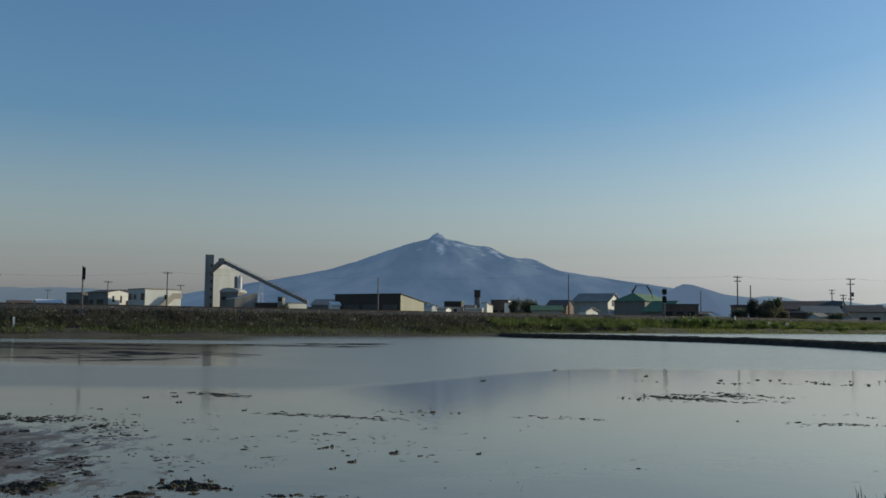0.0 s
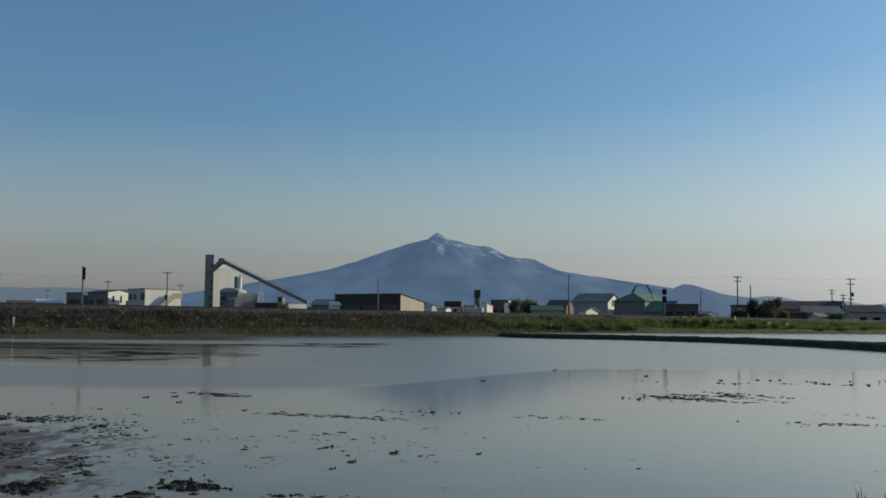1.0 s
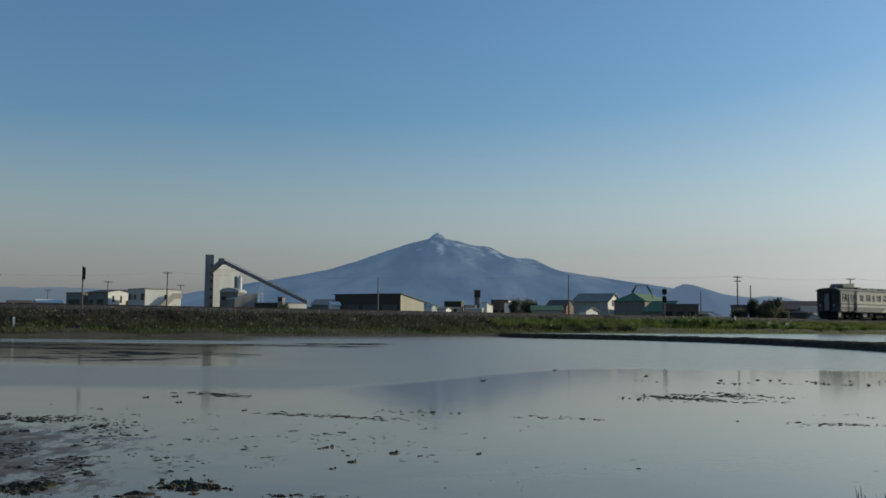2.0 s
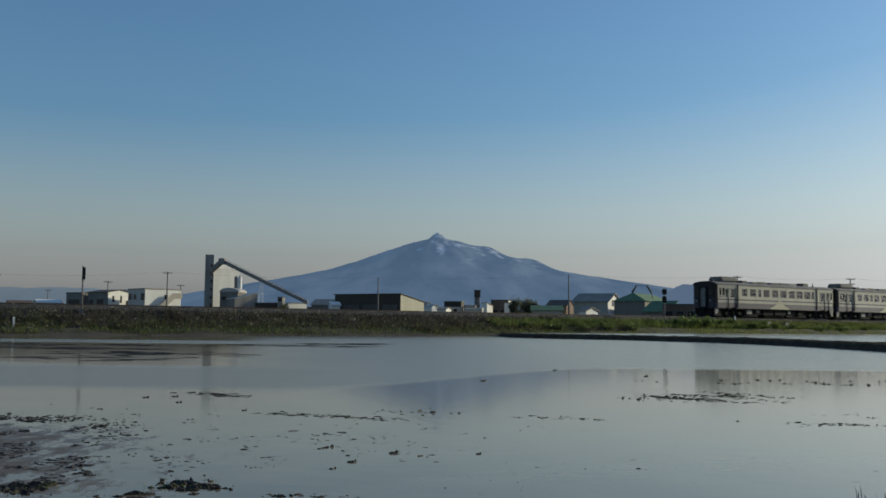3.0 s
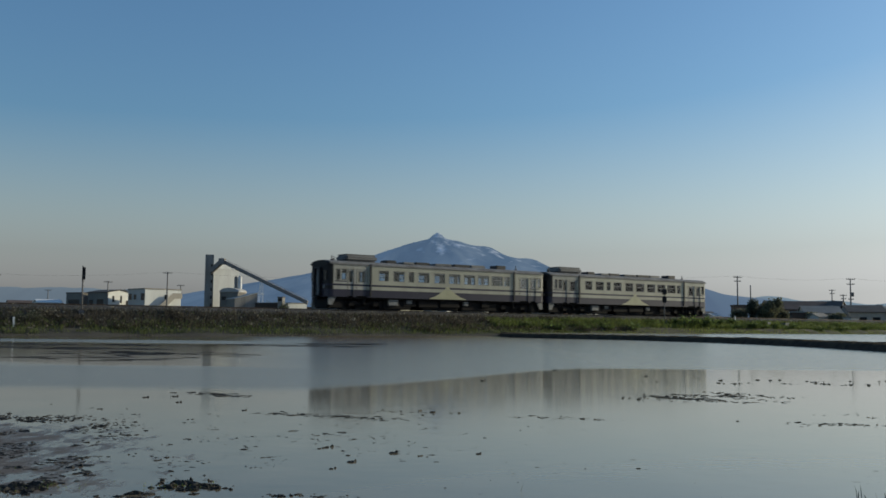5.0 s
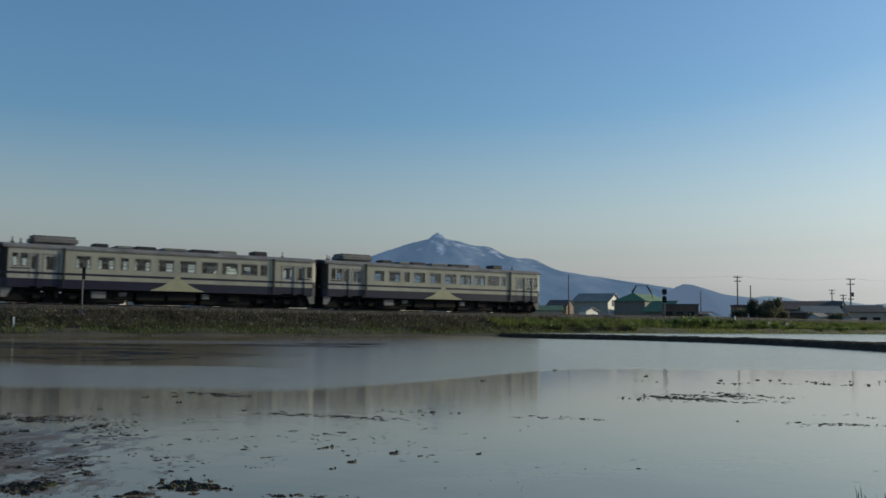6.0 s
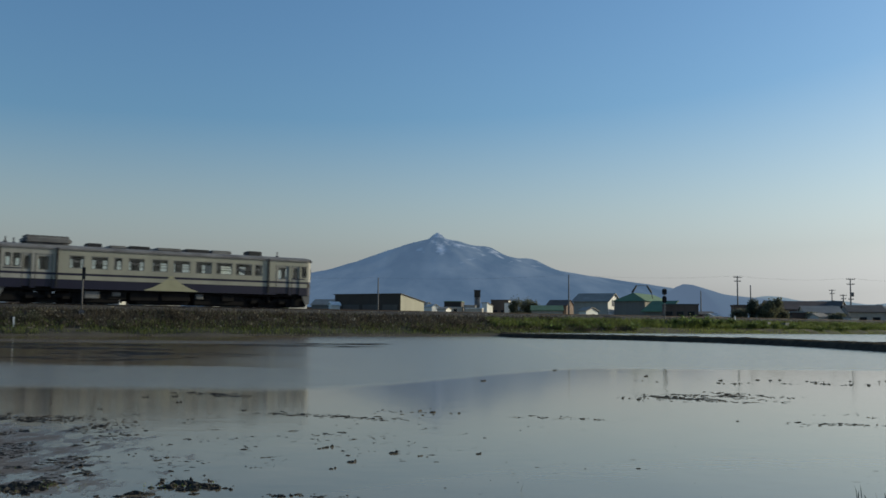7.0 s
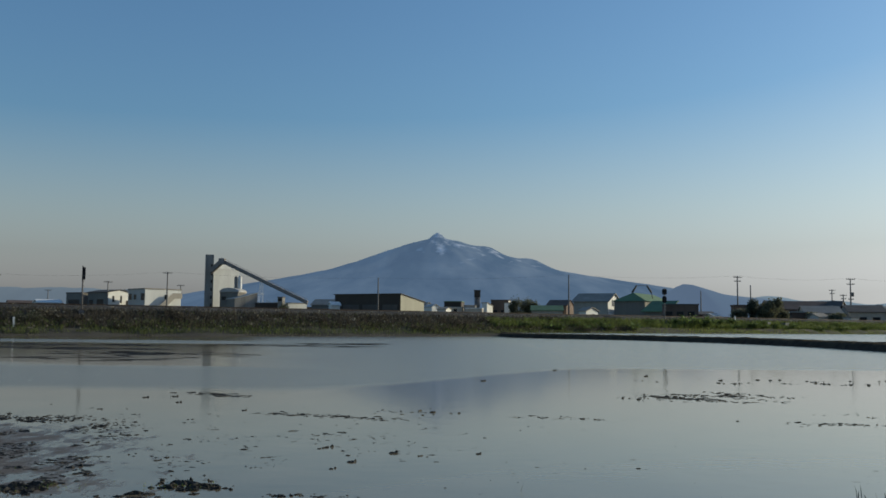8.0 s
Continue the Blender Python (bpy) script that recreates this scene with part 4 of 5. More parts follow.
# ---- poles and wires ----
def utility_pole(x, y, h, arms, drum=False, label="grey concrete utility pole with cross-arms"):
    t = thing("utility_pole", label, "utility pole", pose(x, y, GZ, 0, 0, 12), "utility poles")
    bm = bmesh.new()
    tube(bm, (0, 0, -0.3), (0, 0, h), 0.19, 0.11, 10)
    part("shaft", bm, POLEGREY, t)
    for z, w in arms:
        bm = bmesh.new()
        box(bm, -w, w, -0.17, -0.05, h - z - 0.06, h - z + 0.06)
        for k in (-0.9, -0.45, 0.45, 0.9):
            tube(bm, (w * k, -0.11, h - z + 0.06), (w * k, -0.11, h - z + 0.26), 0.05, 0.035, 6)
        part("crossarm", bm, POLEGREY, t)
    if drum:
        bm = bmesh.new()
        tube(bm, (0.38, -0.1, h - 3.6), (0.38, -0.1, h - 2.8), 0.27, sides=12)
        box(bm, 0, 0.4, -0.15, -0.05, h - 3.3, h - 3.2)
        part("transformer", bm, POLEGREY, t)
    return Vector((x, y, GZ + h))


def wire(a, b, sag=0.6):
    bm = bmesh.new()
    prev = a
    for k in range(1, 11):
        u = k / 10
        p = a.lerp(b, u) - Vector((0, 0, sag * 4 * u * (1 - u)))
        tube(bm, prev, p, 0.006, sides=4)
        prev = p
    solid("overhead_wire", bm, WIRE, "thin overhead wire slung between utility poles", "wire", None, "overhead wires")


def build_poles():
    one, two = [(0.25, 0.9)], [(0.3, 0.9), (1.1, 0.7)]
    tops = [utility_pole(*q) for q in (
        (-88.0, 178, 9.4, one), (-54.8, 180, 10.2, one), (-12.9, 181, 9.5, [], False, "slender bare concrete pole"), (25.1, 180, 10.4, [], False, "slender bare concrete pole"),
        (58.7, 180, 10.5, two), (81.2, 180, 10.2, [(0.2, 1.0), (1.2, 0.9), (4.2, 0.6)], True), (106.0, 181, 10.0, one))]
    for a, b in zip(tops, tops[1:]):
        for o in (-0.7, 0.7):
            wire(a + Vector((o, -0.1, 0.0)), b + Vector((o, -0.1, 0.0)), 0.55)
    for q in ((-74.0, 200, 9.2, one), (-72.1, 205, 7.6, one), (-109.0, 250, 9.0, one), (-66.6, 230, 9.8, one), (68.1, 200, 9.6, [], False, "slender bare concrete pole"),
              (62.8, 220, 9.1, [], False, "slender bare concrete pole"), (99.0, 230, 10.2, two, True), (93.0, 210, 8.2, two, True), (44.9, 200, 6.0, one), (95.0, 197, 5.6, one)):
        utility_pole(*q)


def rail_signal(s, off, h, heads, label, turn, hoods=2):
    p = line(s, off, bank_z(off))
    t = thing("rail_signal", label, "railway signal", Matrix.Translation(p) @ pose(0, 0, 0, 0, 0, LINE_TURN + turn), "trackside signals")
    bm = bmesh.new()
    tube(bm, (0, 0, -0.3), (0, 0, h), 0.05, 0.04, 10)
    box(bm, -0.15, 0.15, -0.15, 0.15, -0.1, 0.25)
    part("post", bm, POLEGREY, t)
    for z, w, hh in heads:
        bm = bmesh.new()
        outl = [(-w, z), (-w * 0.6, z - 0.09), (w * 0.6, z - 0.09), (w, z), (w, z + hh), (w * 0.6, z + hh + 0.09), (-w * 0.6, z + hh + 0.09), (-w, z + hh)]
        prism(bm, outl, "x", -0.05, -0.02)
        bm2 = bmesh.new()
        box(bm2, -0.02, 0.14, -w * 0.55, w * 0.55, z, z + hh)
        hd = part("backboard", bm, SIGNALBLACK, t)
        part("lamp_box", bm2, SIGNALBLACK, hd)
        for k in range(hoods):
            bm3 = bmesh.new()
            tube(bm3, (-0.05, 0, z + hh * (0.27 + 0.46 * k)), (-0.22, 0, z + hh * (0.27 + 0.46 * k)), 0.10, 0.11, 10)
            part("hood", bm3, SIGNALBLACK, hd)
    bm = bmesh.new()
    for k in range(int(h / 0.3)):
        box(bm, 0.05, 0.09, -0.16, 0.16, 0.3 + k * 0.28, 0.325 + k * 0.28)
    part("ladder", bm, POLEGREY, t)


def build_lineside():
    rail_signal(-27.5, 3.0, 2.9, [(2.1, 0.14, 0.74)], "slim trackside signal post with a dark head seen edge-on", -14, 0)
    rail_signal(24.0, 3.0, 3.2, [(1.95, 0.20, 0.42), (2.70, 0.22, 0.36)], "trackside signal with two black heads", 55)
    for s, off, h in ((-31.5, 4.9, 0.50), (34.0, 3.2, 0.8)):
        bm = bmesh.new()
        box(bm, -0.05, 0.05, -0.05, 0.05, -0.3, h)
        box(bm, -0.06, 0.06, -0.06, 0.06, h, h + 0.05)
        p = line(s, off, max(0, bank_z(off)))
        solid("marker_post", bm, WHITEPAINT, "short white marker post in the weeds", "post", Matrix.Translation(p) @ pose(0, 0, 0, 3, -4, 30), "marker posts")
    for s, off, w, h in ((39.0, 3.3, 0.5, 0.35), (41.6, 3.6, 0.55, 0.4)):
        bm = bmesh.new()
        box(bm, -w / 2, w / 2, -0.25, 0.25, -0.15, h)
        bmesh.ops.bevel(bm, geom=bm.edges[:], offset=0.03, segments=1, affect='EDGES')
        box(bm, -w / 2 - 0.02, w / 2 + 0.02, -0.27, 0.27, h - 0.06, h + 0.0)
        solid("cable_box", bm, BOXGREY, "grey trackside cable box on the embankment", "cable box", Matrix.Translation(line(s, off, bank_z(off))) @ pose(0, 0, 0, 0, 0, LINE_TURN), "trackside boxes")


build_town()
build_plant()
build_arch_posts()
build_poles()
build_lineside()


# ---- the train ----
HALF = 10.4                            # half the length of a car's body
PITCH = 21.3                           # from car to car
NEAR_WINDOWS = [(3.85, 4.72), (5.15, 6.15), (6.52, 7.02), (7.42, 8.43), (8.92, 9.93), (10.32, 11.42), (11.82, 12.92), (13.22, 14.34), (14.60, 15.78), (15.98, 16.50)]
CABS = [(0.23, 0.55), (0.68, 1.08), (19.55, 20.0)]
DOORS = [(1.22, 1.66), (1.96, 2.84), (17.62, 18.54), (18.82, 19.36)]
OFF = 0.43                             # from the nose to the start of the flat side


def side_wall(t, y0, y1, name):
    """One side of a car with through openings for its windows and doors."""
    x = [(HALF - OFF - b, HALF - OFF - a, k) for k, lst in (("w", NEAR_WINDOWS), ("c", CABS), ("d", DOORS)) for a, b in lst]
    x.sort()
    cols, cur = [], -HALF + OFF
    for a, b, k in x:
        cols.append((cur, a, "s"))
        cols.append((a, b, k))
        cur = b
    cols.append((cur, HALF - OFF, "s"))
    rows = [(0.91, 1.46, 1), (1.46, 1.72, 0), (1.72, 1.86, 1), (1.86, 2.16, 0), (2.16, 2.95, 0), (2.95, 3.32, 0)]
    bm = bmesh.new()
    for a, b, k in cols:
        for z0, z1, mi in rows:
            if (k in "wc" and z0 == 2.16) or (k == "d" and 1.0 < z1 < 3.0):
                continue
            if mi == 0 and (a + b) / 2 > HALF - OFF - 3.2:
                mi = 2
            box(bm, a, b, y0, y1, z0, z1, mi)
    bmesh.ops.remove_doubles(bm, verts=bm.verts, dist=0.0005)
    part(name, bm, [CREAM, NAVY, PALE], t)


def build_car():
    t = thing("diesel_railcar", "cream and navy diesel railcar rolling along the line", "railcar", None, "cars of the train")
    side_wall(t, 1.39, 1.45, "side_wall")
    side_wall(t, -1.45, -1.39, "side_wall")
    for sy in (1, -1):
        for lst, z0, z1, nm in ((NEAR_WINDOWS, 2.16, 2.95, "window"), (CABS, 2.16, 2.95, "cab_window")):
            for a, b in lst:
                x0, x1 = HALF - OFF - b, HALF - OFF - a
                bm, fr = bmesh.new(), 0.045
                ya, yb = (1.375, 1.435) if sy > 0 else (-1.435, -1.375)
                bars = [(x0, x1, z0, z0 + fr), (x0, x1, z1 - fr, z1), (x0, x0 + fr, z0 + fr, z1 - fr), (x1 - fr, x1, z0 + fr, z1 - fr)]
                if nm == "window":
                    zm = z0 + 0.44
                    bars.append((x0 + fr, x1 - fr, zm - 0.025, zm + 0.025))
                for q in bars:
                    box(bm, q[0], q[1], ya, yb, q[2], q[3])
                w = part(nm, bm, BOXGREY if nm == "window" else DARKTRIM, t)
                g = bmesh.new()
                box(g, x0 + fr, x1 - fr, sy * 1.40, sy * 1.408, z0 + fr, z1 - fr)
                g = part("pane", g, PANE, w)
                g.visible_shadow = False
        for a, b in DOORS:
            x0, x1 = HALF - OFF - b, HALF - OFF - a
            ya, yb = sorted((sy * 1.35, sy * 1.41))
            bm = bmesh.new()
            wx0, wx1 = x0 + (x1 - x0) * 0.16, x1 - (x1 - x0) * 0.16
            for q, mi in (((x0, x1, 1.0, 1.46), 1), ((x0, x1, 1.46, 1.72), 0), ((x0, x1, 1.72, 1.86), 1), ((x0, x1, 1.86, 2.02), 0), ((x0, x1, 2.82, 2.95), 0), ((x0, wx0, 2.02, 2.82), 0), ((wx1, x1, 2.02, 2.82), 0)):
                box(bm, q[0], q[1], ya, yb, q[2], q[3], mi)
            bmesh.ops.remove_doubles(bm, verts=bm.verts, dist=0.0005)
            d = part("door", bm, [PALE, NAVY], t, "pale sliding door")
            g = bmesh.new()
            box(g, wx0, wx1, sy * 1.375, sy * 1.383, 2.02, 2.82)
            g = part("pane", g, PANE, d)
            g.visible_shadow = False
            bm = bmesh.new()            # door posts
            for xx in (x0 - 0.025, x1 + 0.025):
                box(bm, xx - 0.02, xx + 0.02, *sorted((sy * 1.44, sy * 1.456)), 1.0, 2.98)
            part("door_seal", bm, DARKTRIM, d)
    # cab fronts with rounded corners
    for sx in (1, -1):
        outl = [(HALF - OFF, 1.45), (HALF - 0.22, 1.41), (HALF - 0.06, 1.27), (HALF, 1.02), (HALF, -1.02), (HALF - 0.06, -1.27), (HALF - 0.22, -1.41), (HALF - OFF, -1.45)]
        outl = [(sx * a, b) for a, b in outl]
        bm = bmesh.new()
        for z0, z1, mi in ((0.91, 1.46, 1), (1.46, 1.72, 0), (1.72, 1.86, 1), (1.86, 3.42, 0)):
            prism(bm, outl, "z", z0, z1, mi)
        f = part("cab_front", bm, [SHADENOSE, NAVY], t, "cab front painted dark for shade")
        if sx < 0:                      # corners painted pale for sunlight, at the tail end only
            for y in (-1, 1):
                bm = bmesh.new()
                prism(bm, [(-(HALF - OFF), y * 1.454), (-(HALF - 0.22), y * 1.415), (-(HALF - 0.055), y * 1.275), (-(HALF + 0.004), y * 1.02), (-(HALF - 0.1), y * 1.0), (-(HALF - 0.3), y * 1.3)], "z", 1.87, 3.40)
                part("corner_panel", bm, PALE, f, "corner panel painted pale for sunlight")
        for y0, y1, z0, z1, nm, m in ((0.5, 1.18, 2.1, 2.85, "windscreen", WINDOWDARK), (-1.18, -0.5, 2.1, 2.85, "windscreen", WINDOWDARK), (-0.36, 0.36, 1.0, 2.95, "gangway_door", BOXGREY)):
            bm = bmesh.new()
            xa, xb = sorted((sx * (HALF - 0.06), sx * (HALF + 0.03)))
            box(bm, xa, xb, y0, y1, z0, z1)
            p = part(nm, bm, m, f)
        for y in (-0.85, 0.85):
            bm = bmesh.new()
            tube(bm, (sx * (HALF - 0.05), y, 1.62), (sx * (HALF + 0.06), y, 1.62), 0.14, 0.13, 14)
            part("headlight", bm, BOXGREY, f)
        bm = bmesh.new()                # gangway bellows
        for k in range(3):
            xa, xb = sorted((sx * (HALF + 0.03 + k * 0.07), sx * (HALF + 0.08 + k * 0.07)))
            for q in ((-0.48, -0.38, 0.98, 3.0), (0.38, 0.48, 0.98, 3.0), (-0.48, 0.48, 3.0, 3.08)):
                box(bm, xa, xb, q[0], q[1], q[2], q[3])
        part("gangway", bm, DARKTRIM, f)
        for y in (-1, 1):               # corner skirts
            bm = bmesh.new()
            prism(bm, [(sx * (HALF - 0.75), 0.9), (sx * (HALF - 0.12), 0.9), (sx * (HALF - 0.12), 0.32), (sx * (HALF - 0.45), 0.32)], "y", *sorted((y * 1.25, y * 1.33)))
            part("skirt", bm, BOXGREY, t, "grey corner skirt")
        bm = bmesh.new()
        box(bm, *sorted((sx * (HALF - 0.3), sx * (HALF + 0.22))), -0.14, 0.14, 0.75, 1.0)
        box(bm, *sorted((sx * (HALF + 0.05), sx * (HALF + 0.24))), -0.2, 0.2, 0.7, 1.03)
        part("coupler", bm, UNDER, t)
        bm = bmesh.new()
        box(bm, *sorted((sx * (HALF - 0.35), sx * (HALF - 0.28))), -1.15, 1.15, 0.2, 0.6)
        part("plough", bm, UNDER, t)
        bm = bmesh.new()                # dark band below the cab side windows
        for y in (1.452, -1.462):
            bm = bmesh.new()
            box(bm, *sorted((sx * (HALF - OFF - 0.15), sx * (HALF - OFF - 1.15))), y, y + 0.01, 2.02, 2.09)
            part("stripe", bm, NAVY, t)
    # roof
    bm = bmesh.new()
    arc = [(-1.47, 3.30), (-1.47, 3.36), (-1.36, 3.45), (-1.1, 3.545), (-0.6, 3.62), (0, 3.645), (0.6, 3.62), (1.1, 3.545), (1.36, 3.45), (1.47, 3.36), (1.47, 3.30)]
    prism(bm, arc, "x", -HALF + 0.16, HALF - 0.16)
    part("roof", bm, ROOFGREY, t, "grey sooty arched roof")
    for sx in (1, -1):
        bm = bmesh.new()
        ya = [(y * 0.93, z - 0.03) for y, z in arc]
        prism(bm, ya, "x", *sorted((sx * (HALF - 0.16), sx * (HALF + 0.03))))
        part("roof_hood", bm, SHADENOSE, t)
    for sy in (1, -1):
        bm = bmesh.new()
        box(bm, -HALF + 0.3, HALF - 0.3, *sorted((sy * 1.46, sy * 1.50)), 3.27, 3.32)
        part("gutter", bm, ROOFGREY, t)
        for d in (3.14, 17.0):
            bm = bmesh.new()
            x = HALF - OFF - d
            box(bm, x - 0.06, x + 0.06, *sorted((sy * 1.452, sy * 1.53)), 1.0, 3.4)
            part("exhaust_duct", bm, DARKTRIM, t, "dark vertical duct on the side")
    # roof equipment
    bm = bmesh.new()
    box(bm, HALF - OFF - 4.1, HALF - OFF - 1.35, -0.85, 0.85, 3.58, 4.13)
    bmesh.ops.bevel(bm, geom=bm.edges[:], offset=0.16, segments=3, affect='EDGES')
    co = part("cooler", bm, ROOFGREY, t, "rounded grey roof cooler")
    bm = bmesh.new()
    for k in range(9):
        box(bm, HALF - OFF - 3.9 + k * 0.28, HALF - OFF - 3.72 + k * 0.28, -0.7, 0.7, 4.125, 4.15)
    part("grille", bm, DARKTRIM, co)
    for a, b, h, hw, m in ((5.1, 6.0, 0.20, 0.5, DARKTRIM), (6.4, 7.4, 0.10, 0.9, BOXGREY), (7.7, 9.0, 0.15, 0.7, DARKTRIM), (9.4, 11.0, 0.12, 0.9, ROOFGREY), (11.4, 13.0, 0.16, 0.7, DARKTRIM), (13.2, 14.6, 0.18, 0.6, BOXGREY), (15.9, 16.9, 0.28, 0.5, DARKTRIM)):
        bm = bmesh.new()
        box(bm, HALF - OFF - b, HALF - OFF - a, -hw, hw, 3.56, 3.66 + h)
        bmesh.ops.bevel(bm, geom=bm.edges[:], offset=0.05, segments=2, affect='EDGES')
        part("roof_vent", bm, m, t)
    for d, y in ((0.35, 0.5), (0.95, -0.3), (18.2, 0.2)):
        bm = bmesh.new()
        x = HALF - OFF - d
        tube(bm, (x, y, 3.55), (x, y, 4.0), 0.05, 0.035, 8)
        tube(bm, (x, y, 3.55), (x, y, 3.72), 0.14, 0.1, 8)
        part("whistle", bm, DARKTRIM, t)
    # gold mountain shape on the navy band
    for sy in (1, -1):
        bm = bmesh.new()
        x = HALF - OFF - 10.2
        prism(bm, [(x - 1.85, 0.93), (x + 1.75, 0.93), (x + 1.68, 0.98), (x + 1.20, 1.14), (x + 0.78, 1.36), (x + 0.36, 1.66), (x - 0.36, 1.66), (x - 0.80, 1.36), (x - 1.25, 1.14), (x - 1.76, 0.98)], "y", *sorted((sy * 1.452, sy * 1.458)))
        prism(bm, [(x - 0.26, 1.72), (x + 0.26, 1.72), (x + 0.10, 1.92), (x - 0.10, 1.92)], "y", *sorted((sy * 1.452, sy * 1.458)))
        part("emblem", bm, EMBLEM, t, "cream mountain-shaped emblem")
    # inside
    bm = bmesh.new()
    box(bm, -HALF + 0.5, HALF - 0.5, -1.385, 1.385, 1.05, 1.18)
    part("cabin_floor", bm, SEATCLOTH, t)
    bm = bmesh.new()
    for d in (3.0, 17.1):
        for y0, y1 in ((-1.38, -0.4), (0.4, 1.38)):
            box(bm, HALF - OFF - d - 0.03, HALF - OFF - d + 0.03, y0, y1, 1.18, 3.25)
    part("partition", bm, INTERIOR, t)
    for k in range(8):
        for y0, y1 in ((-1.33, -0.35), (0.35, 1.33)):
            bm = bmesh.new()
            x = HALF - OFF - 4.85 - k * 1.5
            box(bm, x - 0.06, x + 0.06, y0, y1, 1.25, 2.2)
            box(bm, x - 0.5, x + 0.5, y0, y1, 1.45, 1.62)
            part("seat", bm, SEATCLOTH, t)
    # under the floor
    bm = bmesh.new()
    box(bm, -HALF + 0.3, HALF - 0.3, -1.2, 1.2, 0.78, 1.04)
    part("underframe", bm, UNDER, t)
    for a, b, z, nm in ((-5.5, -1.9, 0.05, "engine"), (-1.6, 1.9, 0.05, "fuel_tank"), (2.9, 5.5, 0.05, "gearbox"), (8.9, 10.2, 0.07, "air_tank"), (-10.2, -8.9, 0.07, "air_tank")):
        bm = bmesh.new()
        box(bm, a, b, -1.05, 1.05, z, 0.80)
        bmesh.ops.bevel(bm, geom=bm.edges[:], offset=0.08, segments=2, affect='EDGES')
        part(nm, bm, UNDER, t)
    for a, b, z, m, yo in ((5.3, 6.2, 0.33, BOXGREY, 1.22), (6.7, 7.9, 0.30, UNDER, 1.1), (8.1, 9.9, 0.25, UNDER, 1.15), (10.1, 12.0, 0.28, UNDER, 1.2), (12.4, 12.9, 0.45, BOXGREY, 1.22), (13.0, 13.5, 0.36, UNDER, 1.1), (14.2, 15.0, 0.34, UNDER, 1.22), (7.0, 7.5, 0.5, BOXGREY, 1.16)):
        for sy in (1, -1):
            bm = bmesh.new()
            x0, x1 = HALF - b, HALF - a
            box(bm, x0, x1, *sorted((sy * 0.35, sy * yo)), z, 0.82)
            bmesh.ops.bevel(bm, geom=bm.edges[:], offset=0.04, segments=1, affect='EDGES')
            part("equipment_box", bm, m, t)
    for bx in (7.2, -7.2):
        bm = bmesh.new()
        for sy in (1, -1):
            y0, y1 = sorted((sy * 0.86, sy * 1.0))
            prism(bm, [(bx - 1.6, 0.42), (bx - 1.6, 0.62), (bx - 0.6, 0.66), (bx - 0.4, 0.5), (bx + 0.4, 0.5), (bx + 0.6, 0.66), (bx + 1.6, 0.62), (bx + 1.6, 0.42), (bx + 0.5, 0.32), (bx - 0.5, 0.32)], "y", y0, y1)
            for k in (-1.05, 1.05):
                box(bm, bx + k - 0.2, bx + k + 0.2, *sorted((sy * 0.98, sy * 1.12)), 0.28, 0.6)
            tube(bm, (bx, sy * 1.0, 0.35), (bx, sy * 1.0, 0.8), 0.17, sides=10)
        box(bm, bx - 0.3, bx + 0.3, -0.9, 0.9, 0.45, 0.8)
        box(bm, bx - 0.62, bx + 0.62, -0.84, 0.84, 0.05, 0.5)
        for k in (-1.62, 1.62):
            box(bm, bx + k - 0.16, bx + k + 0.16, -0.95, 0.95, 0.05, 0.72)
        bo = part("bogie", bm, UNDER, t, "grimy dark bogie")
        for k in (-1.05, 1.05):
            for sy in (1, -1):
                w = bmesh.new()
                tube(w, (bx + k, sy * 0.50, 0.43), (bx + k, sy * 0.63, 0.43), 0.43, sides=24)
                tube(w, (bx + k, sy * 0.47, 0.43), (bx + k, sy * 0.50, 0.43), 0.46, sides=24)
                tube(w, (bx + k, sy * 0.63, 0.43), (bx + k, sy * 0.70, 0.43), 0.1, sides=10)
                part("wheel", w, UNDER, bo)
    return t


LEAD = build_car()
TRAIL = copy_thing(LEAD, pose(0, 0, 0))
tagged(LEAD, "leading cream and navy diesel railcar with a rounded roof cooler")
tagged(TRAIL, "trailing cream and navy diesel railcar coupled behind another")
SPEED = 21.7


def car_pose(t, back):
    s = -10.15 - SPEED * (t - 5.0) + HALF + back
    return Matrix.Translation(line(s, 0, RAIL)) @ pose(0, 0, 0, 0, 0, LINE_TURN + 180)


# ---- weeds, grass and leaves ----
def blades(name, material, label, spots, hmin, hmax, width, lean, seed):
    """Grass: one bent blade of two faces for each (x, y, z)."""
    rg = np.random.default_rng(seed)
    n = len(spots)
    spots = np.asarray(spots)
    a = rg.uniform(0, 2 * math.pi, n)
    h = rg.uniform(hmin, hmax, n) * rg.uniform(0.6, 1.0, n)
    w = width * rg.uniform(0.6, 1.4, n)
    l = lean * h * rg.uniform(0.2, 1.0, n)
    b = rg.uniform(0, 2 * math.pi, n)
    dx, dy = np.cos(a) * w / 2, np.sin(a) * w / 2
    lx, ly = np.cos(b) * l, np.sin(b) * l
    v = np.zeros((n, 5, 3))
    v[:, 0] = spots + np.stack([-dx, -dy, np.zeros(n)], 1)
    v[:, 1] = spots + np.stack([dx, dy, np.zeros(n)], 1)
    v[:, 2] = spots + np.stack([dx * 0.8 + lx * 0.35, dy * 0.8 + ly * 0.35, h * 0.6], 1)
    v[:, 3] = spots + np.stack([-dx * 0.8 + lx * 0.35, -dy * 0.8 + ly * 0.35, h * 0.6], 1)
    v[:, 4] = spots + np.stack([lx, ly, h * 0.95], 1)
    faces = []
    for i in range(n):
        k = 5 * i
        faces.append((k, k + 1, k + 2, k + 3))
        faces.append((k + 3, k + 2, k + 4))
    return raw(name, v.reshape(-1, 3), faces, material, label, "weeds")


